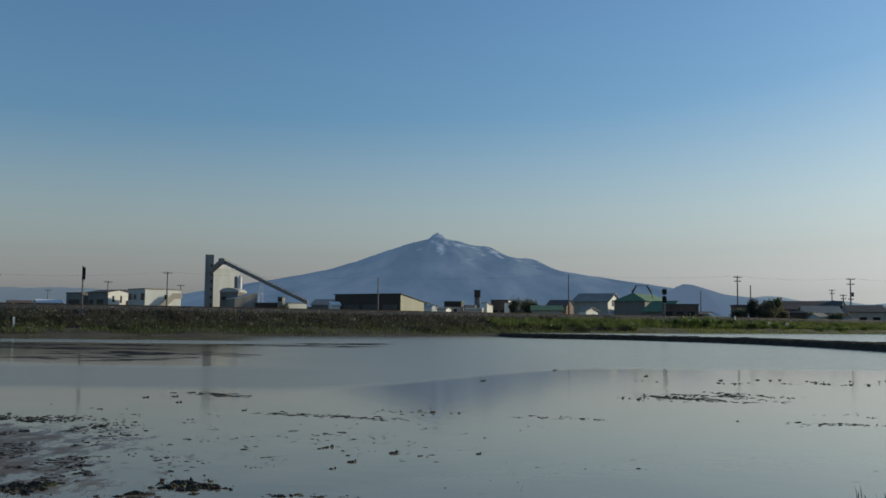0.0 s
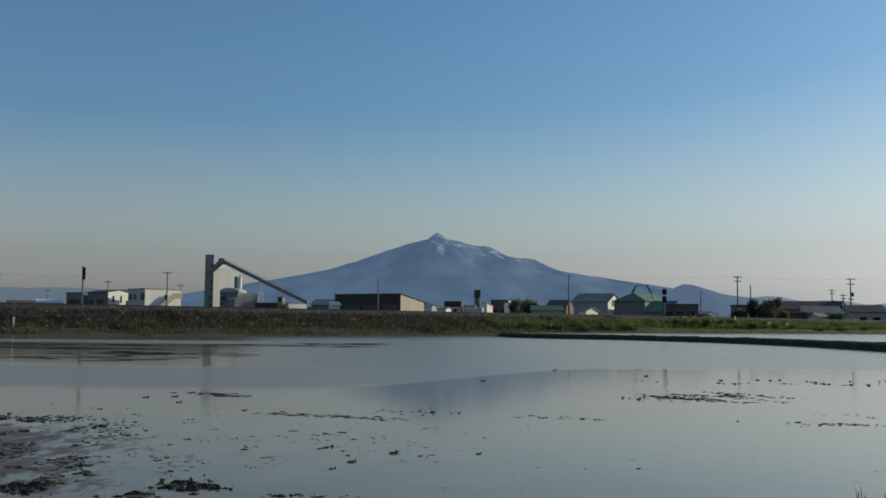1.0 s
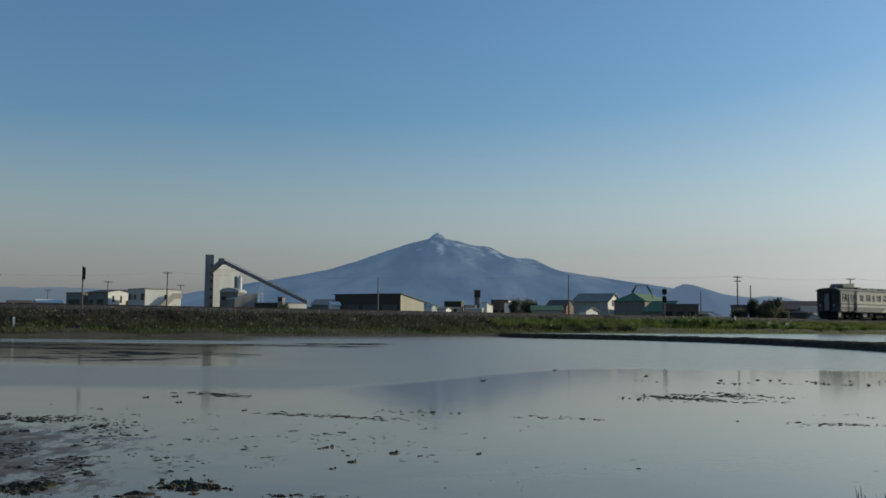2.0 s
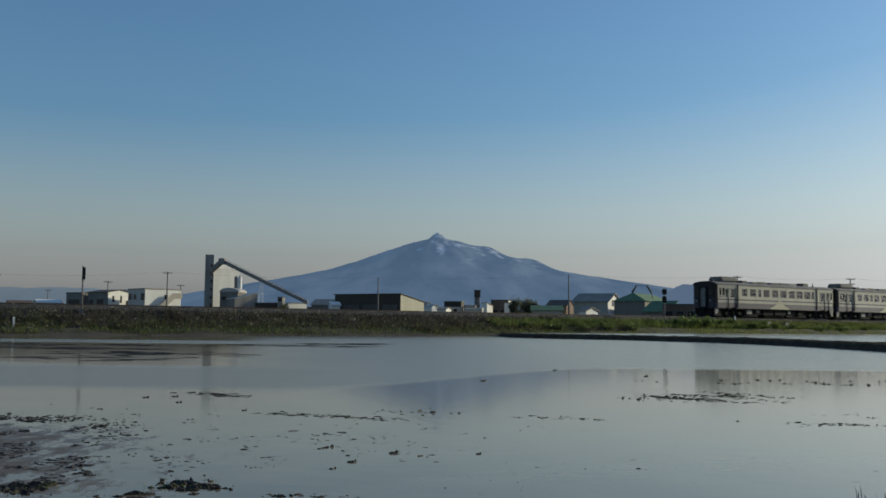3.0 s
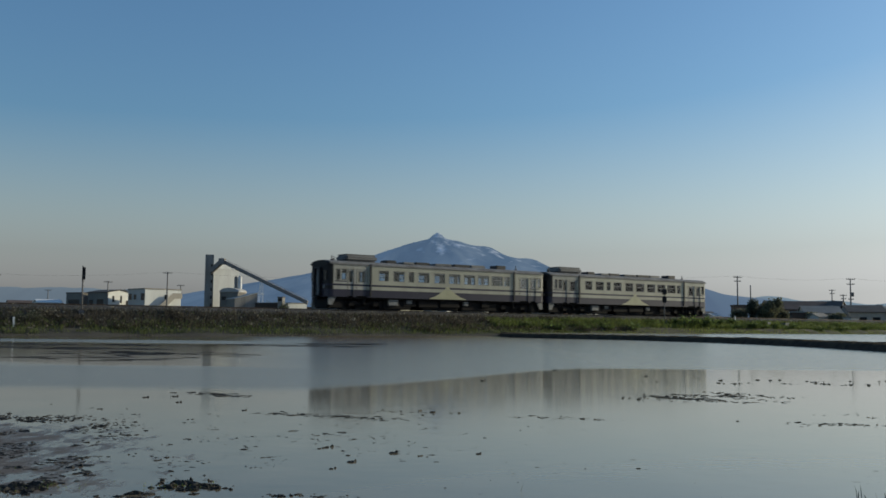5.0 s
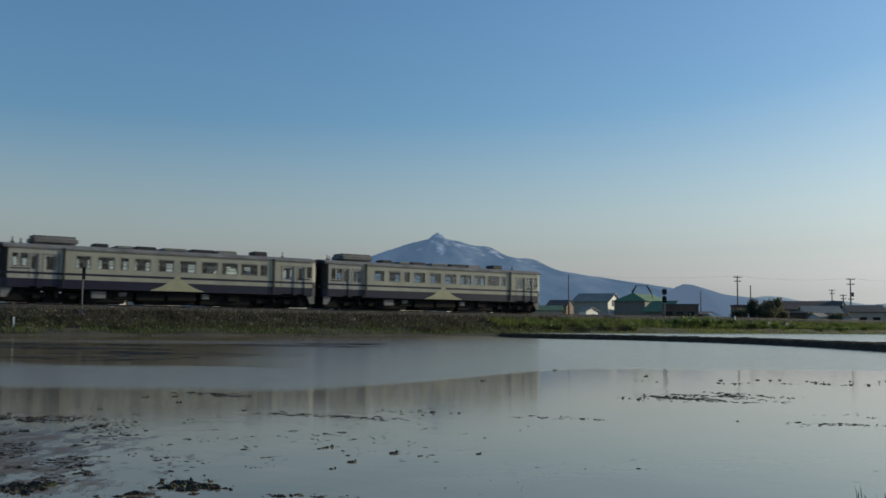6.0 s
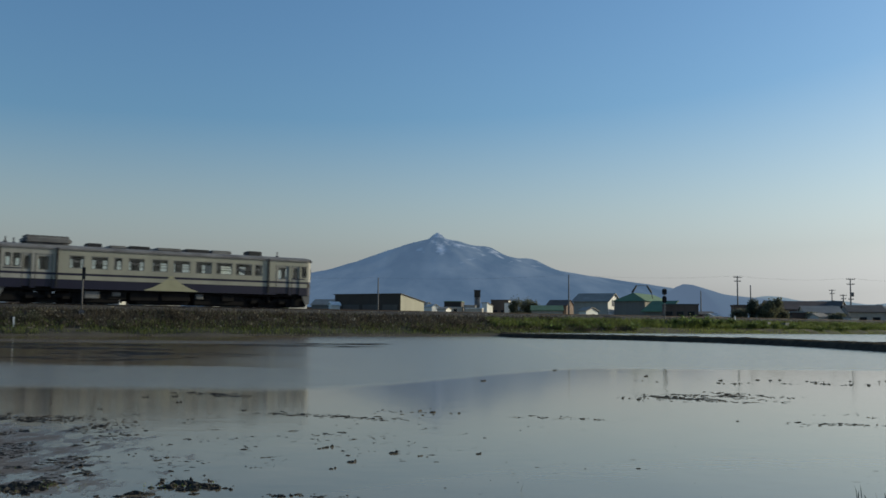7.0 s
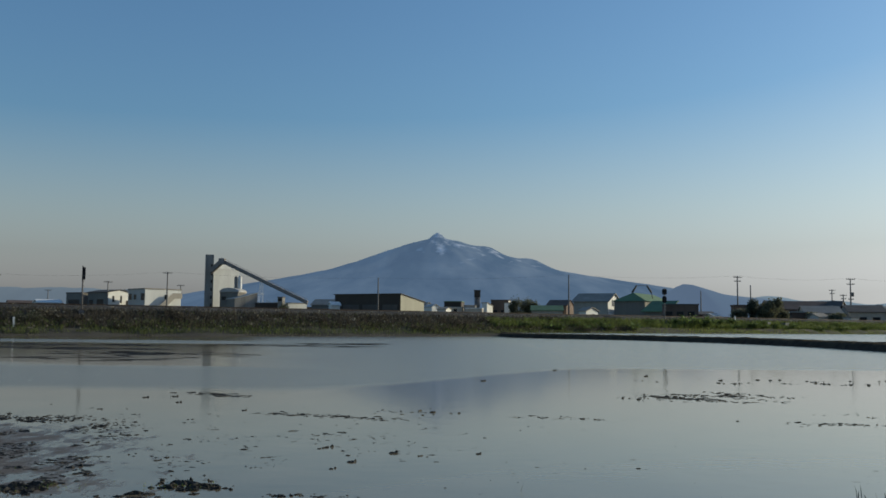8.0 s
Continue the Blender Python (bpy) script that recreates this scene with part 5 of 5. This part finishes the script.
def clumps(rg, s0, s1, o0, o1, n, freq, thresh, seed):
    """Places on the bank's slope, gathered in clumps."""
    out = []
    while len(out) < n:
        s, o = rg.uniform(s0, s1), rg.uniform(o0, o1)
        if noise.noise(Vector((s * freq, o * freq * 1.6, seed))) + 0.35 * noise.noise(Vector((s * freq * 4, o * 4 * freq, seed + 3))) < thresh:
            continue
        p = line(s, o, bank_z(o) - 0.05)
        out.append((p.x, p.y, max(p.z, -0.05)))
    return out


def build_weeds():
    rg = random.Random(11)
    # dead stalks on the upper slope, thickest where the line comes near
    a = clumps(rg, -75, 18, 2.3, 5.0, 26000, 0.30, -0.6, 1.0) + clumps(rg, 18, 150, 2.2, 3.2, 5000, 0.30, -0.2, 1.0)
    blades("dead_weeds", DEADWEED, "brown dead weeds matted on a railway bank", a, 0.15, 0.5, 0.06, 1.0, 3)
    a = clumps(rg, -75, 12, 3.9, 5.75, 20000, 0.22, -0.45, 2.0) + clumps(rg, -75, 12, 2.5, 4.6, 2500, 0.35, 0.12, 2.5)
    blades("bank_grass", DULLGRASS, "green grass along the foot of a railway bank", a, 0.15, 0.40, 0.035, 0.8, 4)
    a = clumps(rg, -75, 6, 5.65, 5.95, 4200, 0.5, -0.35, 7.0)
    blades("shore_straw", LITTER, "pale flattened straw along the water's edge", a, 0.04, 0.10, 0.05, 1.5, 21)
    a = clumps(rg, 3, 14, 3.0, 4.5, 5000, 0.25, -0.2, 4.0) + clumps(rg, 12, 150, 2.7, 4.25, 38000, 0.25, -0.7, 4.0)
    blades("lush_grass", GREENWEED, "lush green grass covering a railway bank", a, 0.25, 0.6, 0.06, 0.7, 5)
    a = clumps(rg, 2, 110, 4.2, 5.5, 24000, 0.4, -0.9, 8.0)
    blades("verge_grass", VERGE, "short yellow-green grass at the foot of a bank", a, 0.06, 0.18, 0.06, 0.9, 22)


def build_litter():
    """Pale dead leaves and bits of stalk scattered on the bank."""
    rg = random.Random(77)
    verts, faces = [], []
    for k in range(2600):
        s, o = rg.uniform(-60, 16), 2.2 + 3.6 * rg.random() ** 1.3
        c = line(s, o, bank_z(o) + rg.uniform(0.1, 0.32))
        d = Vector((rg.gauss(0, 1), rg.gauss(0, 1), rg.gauss(0, 0.6))).normalized()
        w = d.orthogonal().normalized()
        sz, i = rg.choice((0.08, 0.12, 0.2)) * rg.uniform(0.6, 1.2), len(verts)
        verts += [c, c + d * sz * 0.5 + w * sz * 0.3, c + d * sz, c + d * sz * 0.5 - w * sz * 0.3]
        faces.append((i, i + 1, i + 2, i + 3))
    raw("bank_litter", verts, faces, LITTER, "pale dead leaves scattered over a railway bank", "leaves")


def leaf_heap(name, m, label, rg, count, rad, h, leaf, stems, mat_leaf=None, category="shrub", group="weed clumps on the bank"):
    """A leafy clump: thin stems with many tilted leaves."""
    t = thing(name, label, category, m, group)
    bm = bmesh.new()
    tips = []
    for k in range(stems):
        a, r = rg.uniform(0, 6.28), rad * math.sqrt(rg.random())
        hh = h * rg.uniform(0.55, 1.0) * (1 - 0.45 * (r / rad) ** 2)
        p = Vector((math.cos(a) * r, math.sin(a) * r, hh))
        q = Vector((p.x * 0.4, p.y * 0.4, -0.1))
        tube(bm, q, p, 0.015, 0.008, 4)
        tips.append((q, p))
    part("stems", bm, BARK, t)
    verts, faces = [], []
    for k in range(count):
        q, p = tips[rg.randrange(len(tips))]
        c = q.lerp(p, rg.uniform(0.35, 1.05)) + Vector((rg.gauss(0, rad * 0.16), rg.gauss(0, rad * 0.16), rg.gauss(0, h * 0.05)))
        d = Vector((rg.gauss(0, 1), rg.gauss(0, 1), rg.gauss(0.1, 0.5))).normalized()
        w = d.cross(Vector((rg.gauss(0, 0.4), rg.gauss(0, 0.4), 1))).normalized()
        sz = leaf * rg.uniform(0.6, 1.3)
        i = len(verts)
        verts += [c, c + d * sz * 0.5 + w * sz * 0.36 + Vector((0, 0, sz * 0.1)), c + d * sz - Vector((0, 0, sz * 0.12)), c + d * sz * 0.5 - w * sz * 0.36 + Vector((0, 0, sz * 0.1))]
        faces += [(i, i + 1, i + 2), (i, i + 2, i + 3)]
    me = bpy.data.meshes.new("leaves")
    me.from_pydata([tuple(v) for v in verts], [], faces)
    me.materials.append(mat_leaf or LEAF)
    ob = new("leaves", me)
    ob.parent = t
    return t


def build_clumps():
    rg = random.Random(5)
    protos = [leaf_heap("weed_clump", Matrix.Translation(line(9.0 + 3 * k, 4.6, bank_z(4.6) - 0.05)), "clump of broad-leaved green weeds on a bank", rg, 260, 0.75, 0.75, 0.2, 14) for k in range(4)]
    for k in range(70):
        s = rg.uniform(4, 120)
        if 24 < s < 30:
            s += 8
        o = rg.uniform(2.9, 4.3)
        sc = rg.uniform(0.55, 1.15)
        c = copy_thing(protos[k % 4], Matrix.Translation(line(s, o, max(0.3, bank_z(o)) - 0.05)) @ pose(0, 0, 0, 0, 0, rg.uniform(0, 360)))
        c.scale = (sc, sc, sc * rg.uniform(0.7, 1.0))
    for s in (25.5, 26.8, 28.2, 29.5):
        copy_thing(protos[int(s) % 4], Matrix.Translation(line(s, 3.6, bank_z(3.6))) @ pose(0, 0, 0, 0, 0, s * 77)).scale = (1.15, 1.15, 1.5)
    leaf_heap("withered_shrub", Matrix.Translation(line(-29.6, 3.4, bank_z(3.4) - 0.05)), "small shrub with pale withered leaves on a bank", rg, 90, 0.6, 0.75, 0.22, 10, LITTER)
    leaf_heap("dark_shrub", Matrix.Translation(line(-30.6, 4.0, bank_z(4.0) - 0.05)), "low dark tangled shrub on a bank", rg, 320, 0.9, 0.7, 0.14, 22, TREELEAF)
    dead = [leaf_heap("dead_weed_clump", Matrix.Translation(line(-12.0 - 5 * k, 3.6, bank_z(3.6) - 0.05)), "clump of withered brown weeds on a bank", rg, 150, 0.7, 0.55, 0.14, 16, DEADWEED) for k in range(3)]
    for k in range(46):
        s = rg.uniform(-60, 14)
        o = rg.uniform(2.6, 5.4)
        sc = rg.uniform(0.5, 1.1)
        copy_thing(dead[k % 3], Matrix.Translation(line(s, o, bank_z(o) - 0.05)) @ pose(0, 0, 0, 0, 0, rg.uniform(0, 360))).scale = (sc, sc, sc)


def tree(x, y, h, rad, label, seed, category="tree"):
    rg = random.Random(seed)
    t = thing("tree", label, category, pose(x, y, GZ, 0, 0, rg.uniform(0, 360)), "trees beyond the railway")
    bm = bmesh.new()
    tube(bm, (0, 0, -0.3), (0.1, 0, h * 0.5), 0.16, 0.09, 8)
    limbs = []
    for k in range(10):
        a = k * 2.4 + rg.uniform(-0.4, 0.4)
        z0 = h * rg.uniform(0.15, 0.5)
        e = Vector((math.cos(a) * rad * rg.uniform(0.4, 0.85), math.sin(a) * rad * rg.uniform(0.4, 0.85), h * rg.uniform(0.45, 0.92)))
        tube(bm, (0.02, 0, z0), e, 0.06, 0.02, 5)
        limbs.append(e)
    part("trunk", bm, BARK, t)
    verts, faces = [], []
    for e in limbs + [Vector((0, 0, h * 0.85)), Vector((0, 0, h * 0.55)), Vector((0.3 * rad, 0.2, h * 0.35)), Vector((-0.4 * rad, 0.1, h * 0.3))]:
        for k in range(330):
            c = e + Vector((rg.gauss(0, rad * 0.24), rg.gauss(0, rad * 0.24), rg.gauss(0, h * 0.085)))
            d = Vector((rg.gauss(0, 1), rg.gauss(0, 1), rg.gauss(0, 1))).normalized()
            w = d.orthogonal().normalized()
            sz = rg.uniform(0.14, 0.32)
            i = len(verts)
            verts += [c, c + d * sz * 0.5 + w * sz * 0.4, c + d * sz, c + d * sz * 0.5 - w * sz * 0.4]
            faces.append((i, i + 1, i + 2, i + 3))
    me = bpy.data.meshes.new("crown")
    me.from_pydata([tuple(v) for v in verts], [], faces)
    me.materials.append(TREELEAF)
    ob = new("crown", me)
    ob.parent = t


def build_far_trees():
    """A ragged belt of far hedges and orchards at the foot of the mountain."""
    rg = random.Random(91)
    verts, faces = [], []
    for k in range(520):
        x, y = rg.uniform(-330, 330), rg.uniform(430, 560)
        if noise.noise(Vector((x * 0.012, 3.0, 1.0))) < -0.18:
            continue
        h, w = rg.uniform(1.5, 4.5), rg.uniform(2.0, 5.0)
        for j in range(42):
            c = Vector((x + rg.gauss(0, w * 0.45), y + rg.gauss(0, 1.5), GZ + abs(rg.gauss(0.45, 0.33)) * h))
            d = Vector((rg.gauss(0, 1), rg.gauss(0, 1), rg.gauss(0, 1))).normalized()
            p, z = d.orthogonal().normalized(), rg.uniform(0.5, 1.1)
            i = len(verts)
            verts += [c, c + d * z * 0.5 + p * z * 0.4, c + d * z, c + d * z * 0.5 - p * z * 0.4]
            faces.append((i, i + 1, i + 2, i + 3))
    raw("far_trees", verts, faces, TREELEAF, "dark ragged belt of far hedges and orchards", "trees")


def build_trees():
    for k, (x, y, h, r) in enumerate(((17.6, 218, 6.2, 1.6), (20.6, 222, 6.6, 1.7), (22.6, 220, 6.0, 1.3), (48.3, 141, 4.4, 0.8), (49.9, 139, 3.5, 1.2), (51.2, 140, 4.5, 1.3), 
                                      (-47.5, 270, 6.0, 1.8), (-56.5, 300, 7.0, 2.2), (-62.0, 310, 7.0, 2.0), (-86.8, 215, 5.2, 1.2), (58.4, 142, 2.4, 1.3), (61.0, 140, 2.3, 1.2), (72.0, 142, 2.6, 1.4), (33.2, 200, 4.4, 1.3), (75.5, 142, 2.7, 1.2), (50.7, 142, 3.9, 1.5), (46.9, 143, 2.8, 1.1), (52.6, 141, 3.0, 1.1))):
        tree(x, y, h, r, "dark bushy tree beside low buildings", 40 + k)


# ---- clods, straw and shoots in the flooded field ----
def clod_field(name, material, label, spots, seed):
    """Lumps of mud or mats of straw just above the water: (x, y, length, width, height, turn)."""
    rg = random.Random(seed)
    verts, faces = [], []
    for x, y, l, w, h, tn in spots:
        n, i = 9, len(verts)
        c, s = math.cos(tn), math.sin(tn)
        rim = [rg.uniform(0.3, 1.35) for k in range(n)]
        for f, z in ((1.0, -0.012), (0.78, h * 0.55), (0.35, h)):
            for k in range(n):
                a = 2 * math.pi * k / n
                u, v = math.cos(a) * l * f * rim[k] * 0.5, math.sin(a) * w * f * rim[k] * 0.5
                verts.append((x + u * c - v * s, y + u * s + v * c, z * rg.uniform(0.5, 1.4) if z > 0 else z))
        verts.append((x, y, h * rg.uniform(0.5, 1.2)))
        for j in range(2):
            for k in range(n):
                q = (k + 1) % n
                faces.append((i + j * n + k, i + j * n + q, i + (j + 1) * n + q, i + (j + 1) * n + k))
        for k in range(n):
            faces.append((i + 2 * n + k, i + 2 * n + (k + 1) % n, i + 3 * n))
    return raw(name, verts, faces, material, label, "mud")


def build_field():
    rg = random.Random(23)

    def band(n, x0, y0, x1, y1, sx, sy, size, flat, long=1.6, gather=0.0):
        """Lumps along a line from x0, y0 to x1, y1 with spread sx, sy; gather leaves gaps between clusters."""
        out, n = [], int(n * 1.25)
        while len(out) < n:
            u = rg.random()
            x, y = x0 + (x1 - x0) * u + rg.gauss(0, sx), y0 + (y1 - y0) * u + rg.gauss(0, sy)
            if gather and noise.noise(Vector((x * 2.6, y * 1.3, 2.0))) < gather * rg.uniform(0.2, 1.2) - 0.12:
                continue
            s = 0.9 * size * rg.choice((0.25, 0.35, 0.5, 0.7, 1.0, 1.4)) * rg.uniform(0.8, 1.2)
            out.append((x, y, s * rg.uniform(0.9, long * 1.6), s * rg.uniform(0.6, 1.1), min(s, 0.06) * flat * rg.uniform(0.5, 1.3), rg.gauss(0, 0.5)))
        return out
    # the muddy corner near the camera and its outliers
    mud = band(1300, -4.6, 9.2, -3.0, 5.9, 0.55, 0.9, 0.026, 0.16, 1.6, 0.25) + band(700, -4.8, 9.2, -3.7, 8.6, 0.4, 0.4, 0.03, 0.16, 1.7, 0.1) + band(60, -4.6, 9.0, -3.0, 5.9, 0.5, 0.8, 0.06, 0.10, 1.6, 0.35)
    mud += band(150, -2.72, 5.50, -2.15, 5.62, 0.13, 0.10, 0.035, 0.32, 1.8, 0.3) + band(70, -1.82, 5.70, -1.48, 5.58, 0.14, 0.10, 0.036, 0.34, 1.8, 0.35) + band(18, -1.45, 5.62, -1.30, 5.60, 0.05, 0.04, 0.03, 0.3, 1.8) + band(26, -1.95, 5.32, -1.65, 5.30, 0.08, 0.03, 0.03, 0.25, 1.8)
    mud += band(200, -3.4, 6.6, -1.9, 6.6, 0.6, 0.6, 0.03, 0.14, 2.2, 0.35) + band(70, -2.4, 7.4, 0.3, 7.2, 0.9, 0.9, 0.018, 0.2, 1.8, 0.3) + band(50, -0.95, 5.42, -0.6, 5.34, 0.10, 0.03, 0.022, 0.3)
    mud += band(90, -3.0, 8.6, 0.2, 7.6, 1.0, 0.8, 0.02, 0.12, 2.5, 0.3)
    for x, y, s in ((-0.38, 7.2, 0.05), (-0.93, 7.5, 0.05), (-0.98, 7.42, 0.035), (-0.66, 6.72, 0.045), (-0.76, 6.40, 0.035), (0.29, 7.2, 0.035), (-2.55, 6.35, 0.06), (0.75, 16.7, 0.07), (5.35, 17.5, 0.08), (3.2, 9.9, 0.03), (-2.3, 10.6, 0.045), (-3.66, 12.5, 0.05), (-3.35, 11.6, 0.05), (-4.0, 12.3, 0.05), (4.2, 18.8, 0.08), (2.6, 21.0, 0.08)):
        mud.append((x, y, s * 1.3, s * 1.0, s * 0.22, 0.3))
        mud.append((x + s * 0.6, y + s, s * 0.8, s * 0.6, s * 0.3, 1.0))
    clod_field("mud_clods", MUD, "wet clods of dark mud standing out of shallow water", mud, 7).matrix_world = FIELD
    # straw mats floating farther out
    st = band(300, 3.15, 14.1, 4.8, 13.3, 0.22, 0.18, 0.02, 0.2, 2.6, 0.12) + band(330, 3.0, 13.2, 4.45, 12.7, 0.22, 0.16, 0.021, 0.2, 2.6, 0.1) + band(90, 3.1, 13.4, 3.6, 13.2, 0.12, 0.2, 0.026, 0.3, 2.0) + band(30, 2.6, 13.0, 3.0, 12.9, 0.2, 0.2, 0.03, 0.3, 1.4) + band(40, 3.4, 12.5, 4.4, 12.4, 0.2, 0.1, 0.024, 0.2, 2.6) + band(90, 3.2, 14.6, 4.9, 13.6, 0.3, 0.2, 0.028, 0.2, 2.4, 0.15)
    st += band(170, -1.95, 10.35, -0.55, 9.75, 0.18, 0.10, 0.028, 0.14, 2.8) + band(50, -3.6, 13.3, -2.8, 12.6, 0.15, 0.08, 0.05, 0.14, 3.0) + band(30, -0.6, 10.6, 0.0, 10.6, 0.2, 0.15, 0.03, 0.25)
    st += band(120, 5.0, 17.2, 9.0, 17.0, 0.8, 0.5, 0.032, 0.35, 2.0, 0.25) + band(60, 1.0, 10.2, 1.75, 9.9, 0.2, 0.10, 0.02, 0.2, 2.6) + band(60, 3.9, 9.75, 4.45, 9.6, 0.18, 0.10, 0.024, 0.2, 2.4) + band(45, 4.6, 10.7, 5.5, 10.3, 0.25, 0.2, 0.022, 0.2, 2.6, 0.2)
    st += band(200, -3.0, 7.6, 1.2, 7.0, 1.0, 1.1, 0.011, 0.10, 3.2, 0.1) + band(90, 1.5, 9.0, 4.0, 7.5, 1.2, 1.2, 0.010, 0.10, 3.0, 0.2) + band(70, -5.0, 13.0, 1.0, 14.0, 1.5, 1.5, 0.02, 0.12, 3.0, 0.15)
    st += band(90, -3.4, 8.4, 0.3, 8.2, 0.5, 0.3, 0.025, 0.12, 3.0, 0.3)
    clod_field("straw_mats", STRAW, "sodden straw floating in thin mats on the paddy", st, 8).matrix_world = FIELD
    # long mud bars near the far shore
    bars = []
    for x0, y0, x1, y1, n in ((-22, 42, -11, 41, 30), (-11.2, 27.0, -8.0, 25.0, 14), (-12.6, 31.0, -7.3, 29.4, 26), (-9, 43, -4, 42, 26), (-18, 37, -11, 34, 30), (-6.6, 47.5, -3.6, 47.0, 40)):
        for k in range(n):
            u = rg.random()
            bars.append((x0 + (x1 - x0) * u + rg.gauss(0, 0.9), y0 + (y1 - y0) * u + rg.gauss(0, 0.9), rg.uniform(0.5, 2.6), rg.uniform(0.08, 0.35), rg.uniform(0.006, 0.02), rg.gauss(0, 0.1)))
    clod_field("mud_bars", MUD, "long low bars of mud at the paddy's far edge", bars, 9).matrix_world = FIELD
    # shoots and stalks
    sp = []
    for x, y, n in ((2.47, 5.42, 4), (2.60, 5.46, 2), (2.66, 5.46, 2), (0.48, 5.6, 1), (1.6, 5.28, 1), (-3.66, 12.4, 2)):
        for k in range(n):
            sp.append((x + rg.gauss(0, 0.02), y + rg.gauss(0, 0.03), -0.01))
    blades("shoots", DARKSHOOT, "thin shoots standing in shallow water", sp, 0.05, 0.13, 0.006, 0.3, 6).matrix_world = FIELD
    sp = [(rg.gauss(x, 0.14), rg.gauss(y, 0.06), 0.005) for x, y in ((-1.66, 5.64), (-2.42, 5.57), (-3.1, 6.1)) for k in range(30)]
    blades("clod_weeds", GREENWEED, "short green weeds sprouting from mud clods", sp, 0.008, 0.026, 0.006, 0.9, 16).matrix_world = FIELD
    bsp = []
    for k in range(9000):
        p = bund_path(rg.random() * 0.85)
        bsp.append(((p.x + rg.gauss(0, 0.22)) / 0.75, (p.y + rg.gauss(0, 0.19)) / 0.75, 0.33))
    blades("bund_grass", DEADWEED, "short withered grass on an earth bund", bsp, 0.03, 0.11, 0.03, 0.9, 12).matrix_world = FIELD


DARKSHOOT = mat("dark_shoot", (0.05, 0.055, 0.03), None, 5, 0.7)


def build_ballast_stones():
    rg = random.Random(31)
    verts, faces = [], []
    for k in range(9000):
        s, o = rg.uniform(-45, 120), rg.uniform(1.3, 2.7)
        z = RAIL - 0.12 if o < 1.5 else RAIL - 0.12 - (o - 1.5) * 0.42
        c = line(s, o, z)
        r = rg.uniform(0.03, 0.075)
        i = len(verts)
        for a, b, h in ((1, 0, 0), (-0.5, 0.87, 0), (-0.5, -0.87, 0), (0.1, 0, 1)):
            verts.append((c.x + a * r * rg.uniform(0.6, 1.2), c.y + b * r * rg.uniform(0.6, 1.2), c.z + h * r))
        faces += [(i, i + 1, i + 3), (i + 1, i + 2, i + 3), (i + 2, i, i + 3)]
    raw("ballast_stones", verts, faces, BALLAST, "loose grey ballast stones on a shoulder", "stones")


build_weeds()
build_litter()
build_clumps()
build_trees()
build_far_trees()
build_field()
build_ballast_stones()


# ---- what moves ----
def motions():
    times = [k * 0.5 for k in range(17)]
    walk(LEAD, [(t, car_pose(t, 0.0)) for t in times])
    walk(TRAIL, [(t, car_pose(t, PITCH)) for t in times])


motions()
